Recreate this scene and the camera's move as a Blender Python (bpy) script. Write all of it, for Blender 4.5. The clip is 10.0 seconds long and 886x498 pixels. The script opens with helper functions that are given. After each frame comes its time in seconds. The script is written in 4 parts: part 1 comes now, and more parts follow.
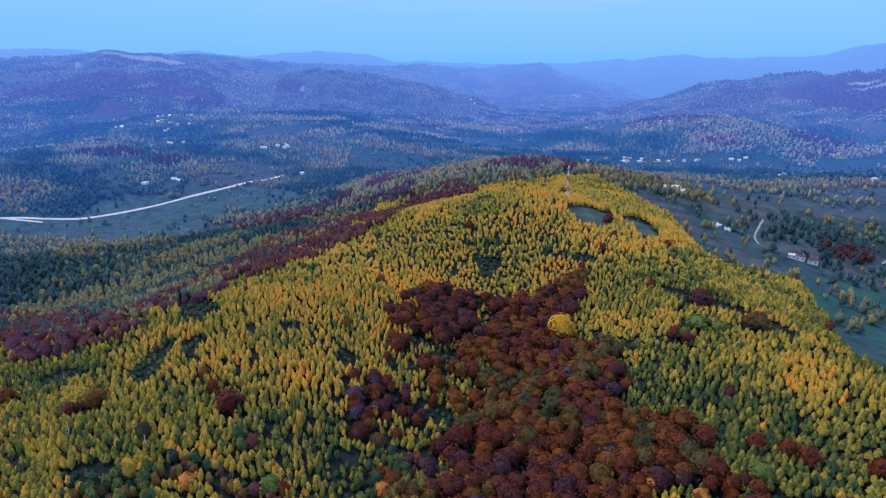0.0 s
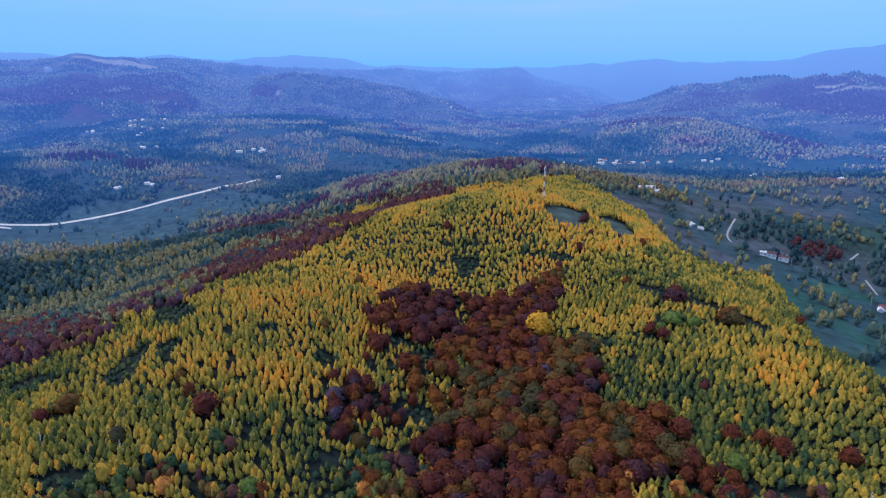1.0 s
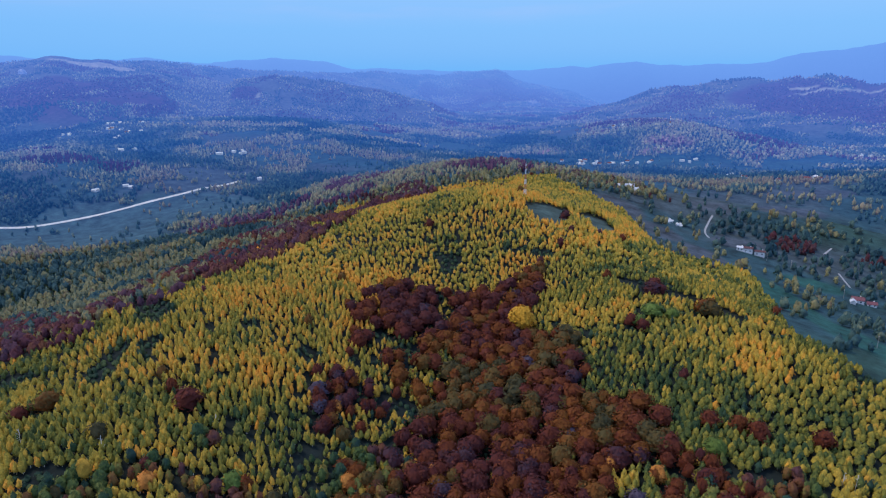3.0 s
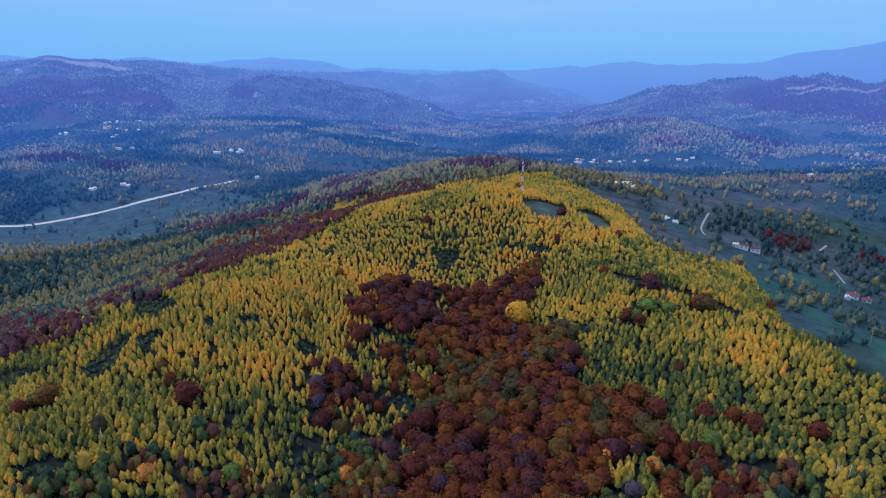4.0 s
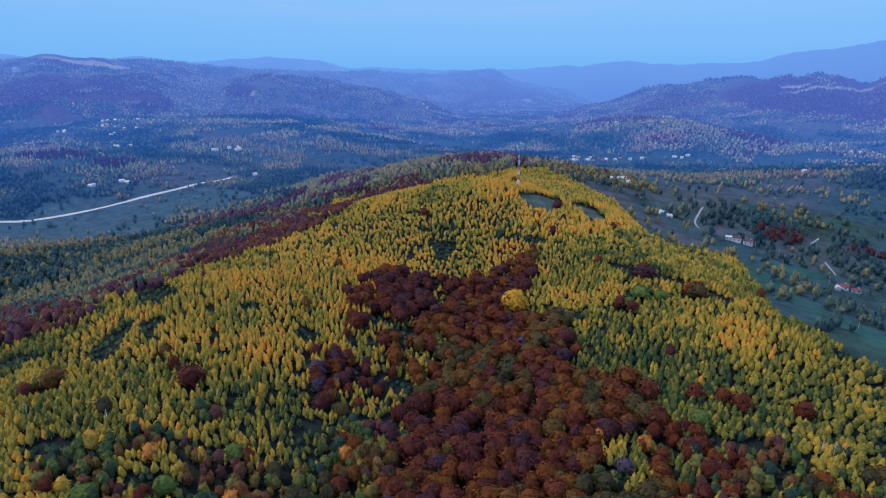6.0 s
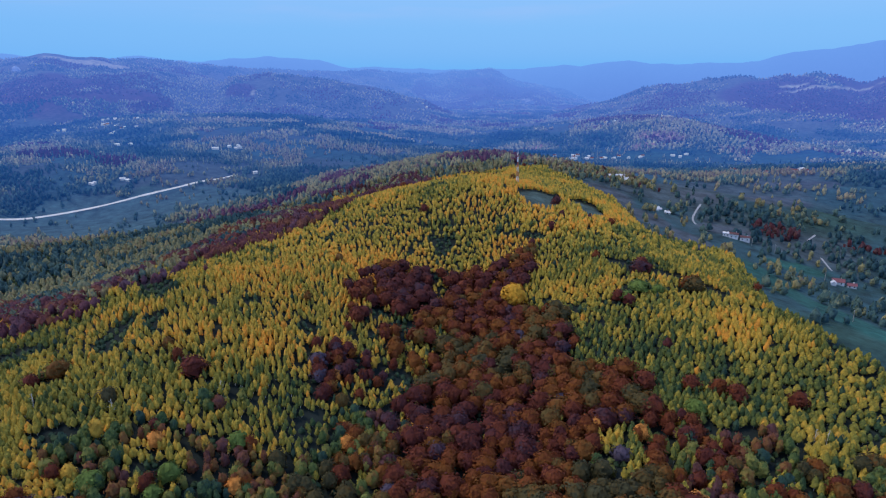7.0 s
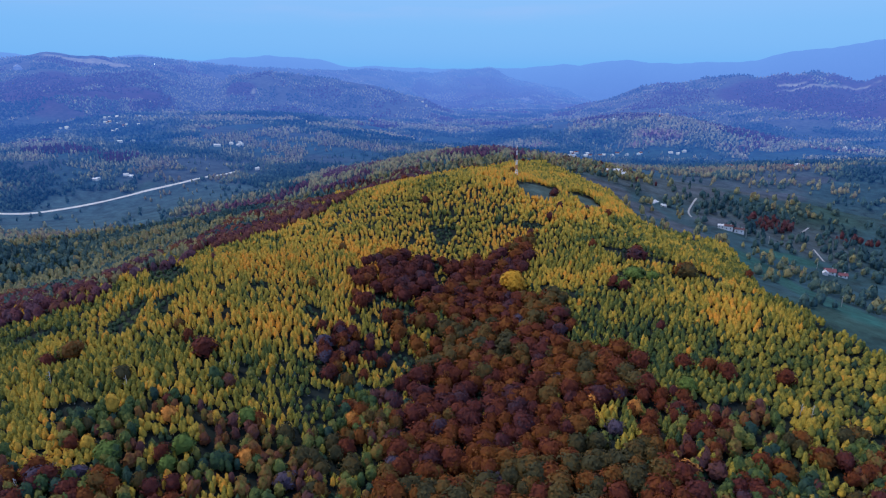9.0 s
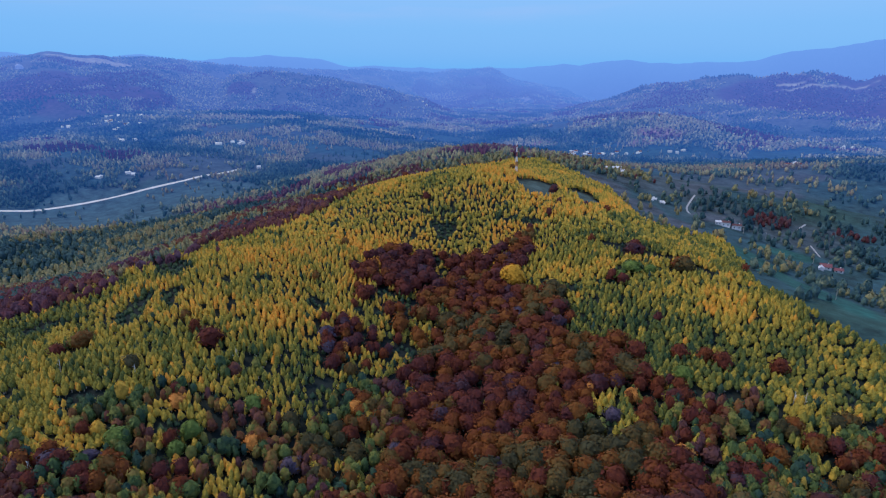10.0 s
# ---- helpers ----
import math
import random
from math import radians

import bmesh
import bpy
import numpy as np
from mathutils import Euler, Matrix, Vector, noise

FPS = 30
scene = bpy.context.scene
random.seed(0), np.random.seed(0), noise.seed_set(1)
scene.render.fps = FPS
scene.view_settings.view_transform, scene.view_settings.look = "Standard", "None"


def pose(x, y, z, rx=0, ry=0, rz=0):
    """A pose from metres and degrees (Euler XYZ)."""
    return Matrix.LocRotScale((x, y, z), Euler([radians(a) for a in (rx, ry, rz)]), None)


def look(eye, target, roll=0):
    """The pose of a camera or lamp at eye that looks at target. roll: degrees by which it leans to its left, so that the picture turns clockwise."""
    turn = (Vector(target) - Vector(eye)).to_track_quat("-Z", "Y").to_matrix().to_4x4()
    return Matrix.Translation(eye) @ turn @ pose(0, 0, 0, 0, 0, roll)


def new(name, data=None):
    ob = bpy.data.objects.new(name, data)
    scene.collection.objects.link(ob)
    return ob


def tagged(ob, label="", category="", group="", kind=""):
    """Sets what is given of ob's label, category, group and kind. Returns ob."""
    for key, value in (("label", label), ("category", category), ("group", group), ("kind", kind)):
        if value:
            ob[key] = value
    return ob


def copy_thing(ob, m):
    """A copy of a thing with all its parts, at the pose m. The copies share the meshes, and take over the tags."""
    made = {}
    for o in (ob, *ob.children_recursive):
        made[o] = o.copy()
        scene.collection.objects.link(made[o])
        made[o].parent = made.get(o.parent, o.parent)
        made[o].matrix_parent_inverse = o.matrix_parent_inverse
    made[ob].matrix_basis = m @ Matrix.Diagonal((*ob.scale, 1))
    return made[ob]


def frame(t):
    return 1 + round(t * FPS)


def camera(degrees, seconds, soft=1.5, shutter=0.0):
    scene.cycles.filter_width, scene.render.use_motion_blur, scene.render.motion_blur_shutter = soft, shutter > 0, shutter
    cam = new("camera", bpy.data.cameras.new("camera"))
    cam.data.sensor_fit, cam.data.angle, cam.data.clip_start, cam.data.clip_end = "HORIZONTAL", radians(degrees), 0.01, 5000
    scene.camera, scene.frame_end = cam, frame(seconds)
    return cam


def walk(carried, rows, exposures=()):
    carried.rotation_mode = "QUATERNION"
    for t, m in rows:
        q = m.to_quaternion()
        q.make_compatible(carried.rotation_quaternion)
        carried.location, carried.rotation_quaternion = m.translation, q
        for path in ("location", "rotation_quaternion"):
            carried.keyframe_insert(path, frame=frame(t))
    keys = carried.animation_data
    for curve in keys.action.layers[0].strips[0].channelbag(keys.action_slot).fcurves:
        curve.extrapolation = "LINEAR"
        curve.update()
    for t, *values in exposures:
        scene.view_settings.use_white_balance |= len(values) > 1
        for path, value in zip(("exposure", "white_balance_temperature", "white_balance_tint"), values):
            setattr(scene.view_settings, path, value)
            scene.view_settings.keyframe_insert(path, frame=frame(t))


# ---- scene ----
cam = camera(71.5, 10.0, soft=1.2)
PATH = [
    (0.0, pose(1.54, 46.30, 223.25, 73.116, 0.103, 4.398)),
    (0.5, pose(1.84, 45.51, 221.93, 73.319, 0.136, 3.507)),
    (1.0, pose(1.86, 44.73, 220.64, 73.506, 0.114, 2.294)),
    (1.5, pose(1.82, 43.95, 219.48, 73.663, 0.117, 1.462)),
    (2.0, pose(1.89, 43.08, 218.39, 73.777, 0.099, 1.071)),
    (2.5, pose(1.99, 41.94, 217.29, 73.806, 0.114, 0.791)),
    (4.0, pose(2.04, 37.52, 213.98, 73.805, 0.122, 0.360)),
    (4.5, pose(2.06, 35.55, 212.83, 73.798, 0.118, 0.276)),
    (5.0, pose(2.14, 33.36, 211.66, 73.796, 0.113, 0.233)),
    (5.5, pose(2.21, 30.82, 210.42, 73.800, 0.096, 0.167)),
    (7.0, pose(1.94, 22.43, 206.96, 73.801, 0.072, 0.044)),
    (7.5, pose(1.82, 19.21, 205.79, 73.804, 0.046, 0.057)),
    (8.0, pose(1.54, 15.70, 204.63, 73.803, 0.049, 0.031)),
    (8.5, pose(1.17, 11.99, 203.49, 73.788, 0.030, 0.011)),
    (9.0, pose(0.89, 8.02, 202.34, 73.787, 0.037, 0.003)),
    (9.5, pose(0.43, 4.01, 201.18, 73.789, 0.026, -0.023)),
    (10.0, pose(0.00, 0.00, 200.00, 73.800, -0.000, -0.000)),
]
walk(cam, PATH, ((0.0, 0.16), (1.2, 0.10), (2.5, 0.03), (5.0, -0.02), (10.0, -0.05)))

# ---- sky, sun and light: clear blue dusk, faint low sun behind the camera, added lamp high on the left ----
world = bpy.data.worlds.new("dusk_sky")
scene.world = world
world.use_nodes = True
wn, wl = world.node_tree.nodes, world.node_tree.links
wn.clear()
w_out = wn.new("ShaderNodeOutputWorld")
w_add = wn.new("ShaderNodeAddShader")
w_sky = wn.new("ShaderNodeTexSky")
w_sky.sky_type = "NISHITA"
w_sky.sun_disc = False
w_sky.sun_elevation = radians(4)
w_sky.sun_rotation = radians(200)
w_bg1 = wn.new("ShaderNodeBackground")
w_bg1.inputs["Strength"].default_value = 0.02
w_bg2 = wn.new("ShaderNodeBackground")
w_bg2.inputs["Strength"].default_value = 0.95
w_co = wn.new("ShaderNodeTexCoord")
w_sep = wn.new("ShaderNodeSeparateXYZ")
w_ramp = wn.new("ShaderNodeValToRGB")
w_ramp.color_ramp.elements[0].position = 0.0
w_ramp.color_ramp.elements[0].color = (0.145, 0.48, 1.0, 1)
w_ramp.color_ramp.elements[1].position = 1.0
w_ramp.color_ramp.elements[1].color = (0.37, 0.60, 1.22, 1)
for place, colour in ((0.06, (0.165, 0.49, 1.0, 1)), (0.125, (0.25, 0.52, 1.0, 1)), (0.3, (0.42, 0.64, 1.22, 1))):
    w_ramp.color_ramp.elements.new(place).color = colour
wl.new(w_co.outputs["Generated"], w_sep.inputs[0])
wl.new(w_sep.outputs["Z"], w_ramp.inputs[0])
w_map = wn.new("ShaderNodeMapping")
w_map.inputs["Scale"].default_value = (1.2, 1.2, 9.0)
w_noise = wn.new("ShaderNodeTexNoise")
w_noise.inputs["Scale"].default_value = 2.2
w_noise.inputs["Detail"].default_value = 4
w_wisp = wn.new("ShaderNodeMapRange")
w_wisp.inputs["From Min"].default_value, w_wisp.inputs["From Max"].default_value, w_wisp.inputs["To Max"].default_value = 0.5, 0.75, 0.5
w_high = wn.new("ShaderNodeMapRange")
w_high.inputs["From Min"].default_value, w_high.inputs["From Max"].default_value = 0.06, 0.13
w_mul = wn.new("ShaderNodeMath")
w_mul.operation = "MULTIPLY"
w_mix = wn.new("ShaderNodeMix")
w_mix.data_type = "RGBA"
w_mix.inputs["B"].default_value = (0.62, 0.55, 0.90, 1)
wl.new(w_co.outputs["Generated"], w_map.inputs["Vector"])
wl.new(w_map.outputs[0], w_noise.inputs["Vector"])
wl.new(w_noise.outputs["Fac"], w_wisp.inputs["Value"])
wl.new(w_sep.outputs["Z"], w_high.inputs["Value"])
wl.new(w_wisp.outputs[0], w_mul.inputs[0])
wl.new(w_high.outputs[0], w_mul.inputs[1])
wl.new(w_mul.outputs[0], w_mix.inputs["Factor"])
wl.new(w_ramp.outputs[0], w_mix.inputs["A"])
wl.new(w_mix.outputs["Result"], w_bg2.inputs["Color"])
wl.new(w_sky.outputs[0], w_bg1.inputs["Color"])
wl.new(w_bg1.outputs[0], w_add.inputs[0])
wl.new(w_bg2.outputs[0], w_add.inputs[1])
wl.new(w_add.outputs[0], w_out.inputs["Surface"])

# lamp added high on the left to light the crown tops
sun_data = bpy.data.lights.new("sun", "SUN")
sun_data.energy = 2.2
sun_data.angle = radians(14)
sun_data.color = (1.0, 0.91, 0.78)
sun = new("sun", sun_data)
sun.matrix_world = look((-130, 45, 240), (0, 0, 0))


# ---- materials ----
def material(name, rough=0.9):
    m = bpy.data.materials.new(name)
    m.use_nodes = True
    nt = m.node_tree
    b = nt.nodes["Principled BSDF"]
    b.inputs["Roughness"].default_value = rough
    b.inputs["Specular IOR Level"].default_value = 0.2
    return m, nt, b


def ramp_node(nt, stops):
    r = nt.nodes.new("ShaderNodeValToRGB")
    e = r.color_ramp.elements
    e[0].position, e[0].color = stops[0][0], (*stops[0][1], 1)
    e[1].position, e[1].color = stops[-1][0], (*stops[-1][1], 1)
    for place, colour in stops[1:-1]:
        e.new(place).color = (*colour, 1)
    return r


def noise_node(nt, scale, detail=4.0, source=None):
    n = nt.nodes.new("ShaderNodeTexNoise")
    n.inputs["Scale"].default_value = scale
    n.inputs["Detail"].default_value = detail
    if source is not None:
        nt.links.new(source, n.inputs["Vector"])
    return n


def math_node(nt, op, a, b):
    n = nt.nodes.new("ShaderNodeMath")
    n.operation = op
    for i, v in enumerate((a, b)):
        if isinstance(v, (int, float)):
            n.inputs[i].default_value = v
        else:
            nt.links.new(v, n.inputs[i])
    return n.outputs[0]


def emit_haze(nt):
    """Haze painted into the distant backdrop as emission: the farther the land lies from the hill, the more of it."""
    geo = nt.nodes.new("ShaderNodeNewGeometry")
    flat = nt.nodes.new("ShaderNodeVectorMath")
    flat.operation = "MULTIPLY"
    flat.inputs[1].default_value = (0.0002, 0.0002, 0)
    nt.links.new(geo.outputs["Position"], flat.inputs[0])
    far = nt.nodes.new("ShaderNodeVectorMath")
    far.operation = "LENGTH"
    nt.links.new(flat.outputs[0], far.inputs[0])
    share = ramp_node(nt, [(r / 5000, (f, f, f)) for r, f, c in HAZE])
    tint = ramp_node(nt, [(r / 5000, c) for r, f, c in HAZE])
    haze = nt.nodes.new("ShaderNodeEmission")
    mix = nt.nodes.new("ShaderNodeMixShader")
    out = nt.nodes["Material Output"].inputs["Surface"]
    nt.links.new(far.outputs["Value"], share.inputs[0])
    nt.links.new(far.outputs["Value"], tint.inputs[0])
    nt.links.new(tint.outputs[0], haze.inputs["Color"])
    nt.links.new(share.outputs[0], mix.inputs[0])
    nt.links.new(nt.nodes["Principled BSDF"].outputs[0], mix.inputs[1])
    nt.links.new(haze.outputs[0], mix.inputs[2])
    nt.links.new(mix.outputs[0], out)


def leaf_material(name, stops, per_object=False, haze=False, grain=0.9, thin=0.18):
    """Autumn leaves: the tree's own tone, each spray of leaves a little off it."""
    m, nt, b = material(name, 0.75)
    if per_object:
        tone = nt.nodes.new("ShaderNodeObjectInfo").outputs["Random"]
    else:
        at = nt.nodes.new("ShaderNodeAttribute")
        at.attribute_name = "tone"
        tone = at.outputs["Fac"]
    geo = nt.nodes.new("ShaderNodeNewGeometry")
    isl = math_node(nt, "MULTIPLY", math_node(nt, "SUBTRACT", geo.outputs["Random Per Island"], 0.5), 0.16)
    r = ramp_node(nt, stops)
    nt.links.new(math_node(nt, "ADD", tone, isl), r.inputs[0])
    hsv = nt.nodes.new("ShaderNodeHueSaturation")
    nt.links.new(r.outputs[0], hsv.inputs["Color"])
    n = noise_node(nt, 0.9, 3, geo.outputs["Position"])
    fine = noise_node(nt, 2.6, 2, geo.outputs["Position"])
    mixed = math_node(nt, "ADD", math_node(nt, "MULTIPLY", n.outputs["Fac"], 0.7), math_node(nt, "MULTIPLY", fine.outputs["Fac"], grain))
    val = math_node(nt, "ADD", mixed, 0.51 - 0.5 * grain)
    bump = nt.nodes.new("ShaderNodeBump")
    bump.inputs["Strength"].default_value = 0.3 * grain
    bump.inputs["Distance"].default_value = 0.6
    nt.links.new(fine.outputs["Fac"], bump.inputs["Height"])
    nt.links.new(bump.outputs[0], b.inputs["Normal"])
    val = math_node(nt, "ADD", val, math_node(nt, "MULTIPLY", geo.outputs["Random Per Island"], 0.2))
    nt.links.new(val, hsv.inputs["Value"])
    nt.links.new(hsv.outputs[0], b.inputs["Base Color"])
    if haze:
        emit_haze(nt)
    else:
        tr = nt.nodes.new("ShaderNodeBsdfTranslucent")
        nt.links.new(hsv.outputs[0], tr.inputs["Color"])
        mix = nt.nodes.new("ShaderNodeMixShader")
        mix.inputs[0].default_value = thin
        nt.links.new(b.outputs[0], mix.inputs[1])
        nt.links.new(tr.outputs[0], mix.inputs[2])
        nt.links.new(mix.outputs[0], nt.nodes["Material Output"].inputs["Surface"])
    return m


def plain_material(name, colour, spread=0.25, scale=1.0, rough=0.85, metal=0.0, haze=False):
    """One colour with grain at two scales and a little relief."""
    m, nt, b = material(name, rough)
    b.inputs["Metallic"].default_value = metal
    geo = nt.nodes.new("ShaderNodeNewGeometry")
    n1 = noise_node(nt, scale, 5, geo.outputs["Position"])
    n2 = noise_node(nt, scale * 9, 3, geo.outputs["Position"])
    f = math_node(nt, "ADD", math_node(nt, "MULTIPLY", n1.outputs["Fac"], 0.6), math_node(nt, "MULTIPLY", n2.outputs["Fac"], 0.4))
    r = ramp_node(nt, [(0.3, tuple(c * (1 - spread) for c in colour)), (0.7, tuple(min(1, c * (1 + spread)) for c in colour))])
    nt.links.new(f, r.inputs[0])
    nt.links.new(r.outputs[0], b.inputs["Base Color"])
    bump = nt.nodes.new("ShaderNodeBump")
    bump.inputs["Strength"].default_value = 0.3
    bump.inputs["Distance"].default_value = 0.05
    nt.links.new(n2.outputs["Fac"], bump.inputs["Height"])
    nt.links.new(bump.outputs[0], b.inputs["Normal"])
    if haze:
        emit_haze(nt)
    return m


def land_material(name, haze=False):
    """Ground cover: its colour by the kind of land, with grass tufts and patches."""
    m, nt, b = material(name, 0.95)
    at = nt.nodes.new("ShaderNodeAttribute")
    at.attribute_name = "land"
    geo = nt.nodes.new("ShaderNodeNewGeometry")
    n1 = noise_node(nt, 0.02, 6, geo.outputs["Position"])
    n2 = noise_node(nt, 0.25, 5, geo.outputs["Position"])
    f = math_node(nt, "ADD", math_node(nt, "MULTIPLY", n1.outputs["Fac"], 0.8), math_node(nt, "MULTIPLY", n2.outputs["Fac"], 0.8))
    hsv = nt.nodes.new("ShaderNodeHueSaturation")
    nt.links.new(at.outputs["Color"], hsv.inputs["Color"])
    n3 = noise_node(nt, 0.07, 2, geo.outputs["Position"])
    f = math_node(nt, "ADD", f, math_node(nt, "MULTIPLY", math_node(nt, "SUBTRACT", n3.outputs["Fac"], 0.5), 1.6))
    nt.links.new(math_node(nt, "MAXIMUM", math_node(nt, "ADD", f, 0.1), 0.15), hsv.inputs["Value"])
    nt.links.new(hsv.outputs[0], b.inputs["Base Color"])
    bump = nt.nodes.new("ShaderNodeBump")
    bump.inputs["Strength"].default_value = 0.6
    bump.inputs["Distance"].default_value = 1.0
    nt.links.new(n2.outputs["Fac"], bump.inputs["Height"])
    nt.links.new(bump.outputs[0], b.inputs["Normal"])
    if haze:
        emit_haze(nt)
    return m


# haze painted into the distant backdrops as emission: distance in metres, share and colour
HAZE = (
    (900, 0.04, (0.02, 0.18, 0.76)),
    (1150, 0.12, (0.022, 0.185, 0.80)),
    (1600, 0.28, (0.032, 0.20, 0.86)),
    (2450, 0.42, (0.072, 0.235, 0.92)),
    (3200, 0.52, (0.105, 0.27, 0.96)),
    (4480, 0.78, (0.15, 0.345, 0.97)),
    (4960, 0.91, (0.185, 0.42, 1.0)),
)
RINGS = ((900, 1300), (1300, 1600), (1600, 1980), (1980, 2450), (2450, 3200), (3200, 4480), (4480, 4960))

BIRCH = [(0.0, (0.028, 0.062, 0.025)), (0.25, (0.11, 0.13, 0.028)), (0.5, (0.31, 0.245, 0.035)), (0.75, (0.53, 0.335, 0.045)), (1.0, (0.68, 0.29, 0.035))]
BEECH = [(0.0, (0.07, 0.042, 0.06)), (0.12, (0.085, 0.027, 0.030)), (0.3, (0.12, 0.026, 0.018)), (0.5, (0.16, 0.038, 0.012)), (0.70, (0.21, 0.068, 0.011)), (0.88, (0.125, 0.082, 0.022)), (1.0, (0.06, 0.056, 0.024))]
GREEN = [(0.0, (0.018, 0.045, 0.032)), (0.5, (0.035, 0.068, 0.034)), (1.0, (0.085, 0.115, 0.036))]
# bluish stops put the valley's haze into the leaf colour
HAZED_MIXED = [(0.0, (0.02, 0.062, 0.078)), (0.25, (0.036, 0.092, 0.10)), (0.5, (0.08, 0.135, 0.11)), (0.72, (0.31, 0.265, 0.11)), (0.88, (0.13, 0.07, 0.07)), (1.0, (0.085, 0.02, 0.026))]

MIXWOOD = [(0.0, (0.025, 0.06, 0.045)), (0.25, (0.05, 0.09, 0.03)), (0.42, (0.10, 0.135, 0.034)), (0.55, (0.19, 0.18, 0.04)), (0.7, (0.21, 0.11, 0.03)), (0.85, (0.17, 0.06, 0.025)), (1.0, (0.10, 0.04, 0.04))]
M_MIXWOOD = leaf_material("mixed_leaves", MIXWOOD)
M_BIRCH = leaf_material("birch_leaves", BIRCH)
M_BEECH = leaf_material("beech_leaves", BEECH, grain=0.45, thin=0.25)
# beech belt: violet stops paint its haze into the leaves
M_BELT = leaf_material("hazed_beech_leaves", [(0.0, (0.11, 0.062, 0.09)), (0.5, (0.14, 0.042, 0.05)), (1.0, (0.22, 0.085, 0.04))], grain=0.7, thin=0.25)
M_GREEN = leaf_material("green_leaves", GREEN)
M_MIXED = leaf_material("hazed_valley_leaves", HAZED_MIXED)
M_BARK_BIRCH = plain_material("birch_bark", (0.62, 0.58, 0.52), 0.35, 2.0)
M_BARK = plain_material("grey_bark", (0.16, 0.13, 0.11), 0.35, 2.0)
M_LAND = land_material("land")
M_ROAD = plain_material("pale_gravel", (0.52, 0.50, 0.48), 0.2, 0.15)
M_TRACK = plain_material("trodden_earth", (0.30, 0.29, 0.28), 0.25, 0.3)
M_QUARRY = plain_material("grey_quarry_stone", (0.34, 0.30, 0.27), 0.35, 0.04, haze=True)
M_WALL = plain_material("whitewashed_plaster", (0.80, 0.77, 0.74), 0.08, 1.0)
M_ROOF_BROWN = plain_material("brown_clay_tiles", (0.11, 0.055, 0.055), 0.3, 1.5)
M_ROOF_RED = plain_material("red_clay_tiles", (0.19, 0.075, 0.08), 0.3, 1.5)
M_ROOF_GREY = plain_material("weathered_tin", (0.58, 0.57, 0.57), 0.2, 1.0, 0.5)
M_DARK = plain_material("dark_glass", (0.03, 0.035, 0.04), 0.2, 1.0, 0.2)
M_RED_STEEL = plain_material("red_painted_steel", (0.42, 0.13, 0.12), 0.15, 2.0, 0.5)
M_WHITE_STEEL = plain_material("white_painted_steel", (0.80, 0.80, 0.80), 0.08, 2.0, 0.5)
M_ROCK = plain_material("pale_limestone", (0.55, 0.52, 0.48), 0.3, 0.05, haze=True)


# ---- lay of the land ----
def lattice(ix, iy, seed):
    h = np.sin(ix * 127.1 + iy * 311.7 + seed * 74.7) * 43758.5453
    return h - np.floor(h)


def value_noise(x, y, size, seed):
    """Smooth noise from 0 to 1, with waves of that many metres."""
    x, y = np.asarray(x, float) / size, np.asarray(y, float) / size
    ix, iy = np.floor(x), np.floor(y)
    fx, fy = x - ix, y - iy
    fx, fy = fx * fx * (3 - 2 * fx), fy * fy * (3 - 2 * fy)
    a = lattice(ix, iy, seed) * (1 - fx) + lattice(ix + 1, iy, seed) * fx
    b = lattice(ix, iy + 1, seed) * (1 - fx) + lattice(ix + 1, iy + 1, seed) * fx
    return a * (1 - fy) + b * fy


def fbm(x, y, size, seed, octaves=4):
    total, norm, amp = 0, 0, 1.0
    for k in range(octaves):
        total = total + amp * value_noise(x, y, size / 2 ** k, seed + k)
        norm, amp = norm + amp, amp * 0.55
    return total / norm


def smooth(a, b, v):
    t = np.clip((v - a) / (b - a), 0, 1)
    return t * t * (3 - 2 * t)


# broad rises and hollows: x, y, spread, height
RISES = ((150, 750, 650, 42.4), (-750, 1950, 400, 58.1), (600, 1950, 260, 41.3), (-560, 920, 150, -30.8), (600, 960, 150, 3.1), (600, 1350, 260, -54.6), (40, 960, 150, 48.0), (-900, 1200, 260, 34.2), (1050, 1950, 260, -12.3), (150, 1800, 260, -63.7), (-300, 1800, 260, 21.8), (-300, 1200, 260, -28.2), (-750, 450, 260, -30.9), (1350, 1200, 400, 10.9), (-1200, 1950, 260, 17.1), (-1050, 1500, 260, -23.1), (750, 450, 260, -16.8), (0, -300, 260, -17.3), (-1500, 1200, 260, 14.5), (450, 1800, 260, 68.9), (-150, 1500, 260, 17.2), (750, 1050, 260, 47.2), (600, 640, 150, -20.1)) + ((610, 1720, 110, 17), (450, 1880, 140, -22))
# spurs and gullies of the wooded hill, in steps of 90 m
SPURS = ((-4, -1, 10, -9, -8, 6, -3, -4, -2), (0, -7, 10, -5, -8, 8, -4, 4, 2), (6, 0, 14, 13, -12, 4, 11, 12, 0), (1, 9, 14, 9, -11, 14, 7, -2, -7), (-10, 0, 3, 12, 3, 13, 5, 4, -5), (-5, 12, 3, 7, 24, 15, 2, 4, -3), (-6, 8, 4, 3, 12, 9, 6, -4, 3), (-6, -5, -9, -7, -10, -1, 12, 3, 4))
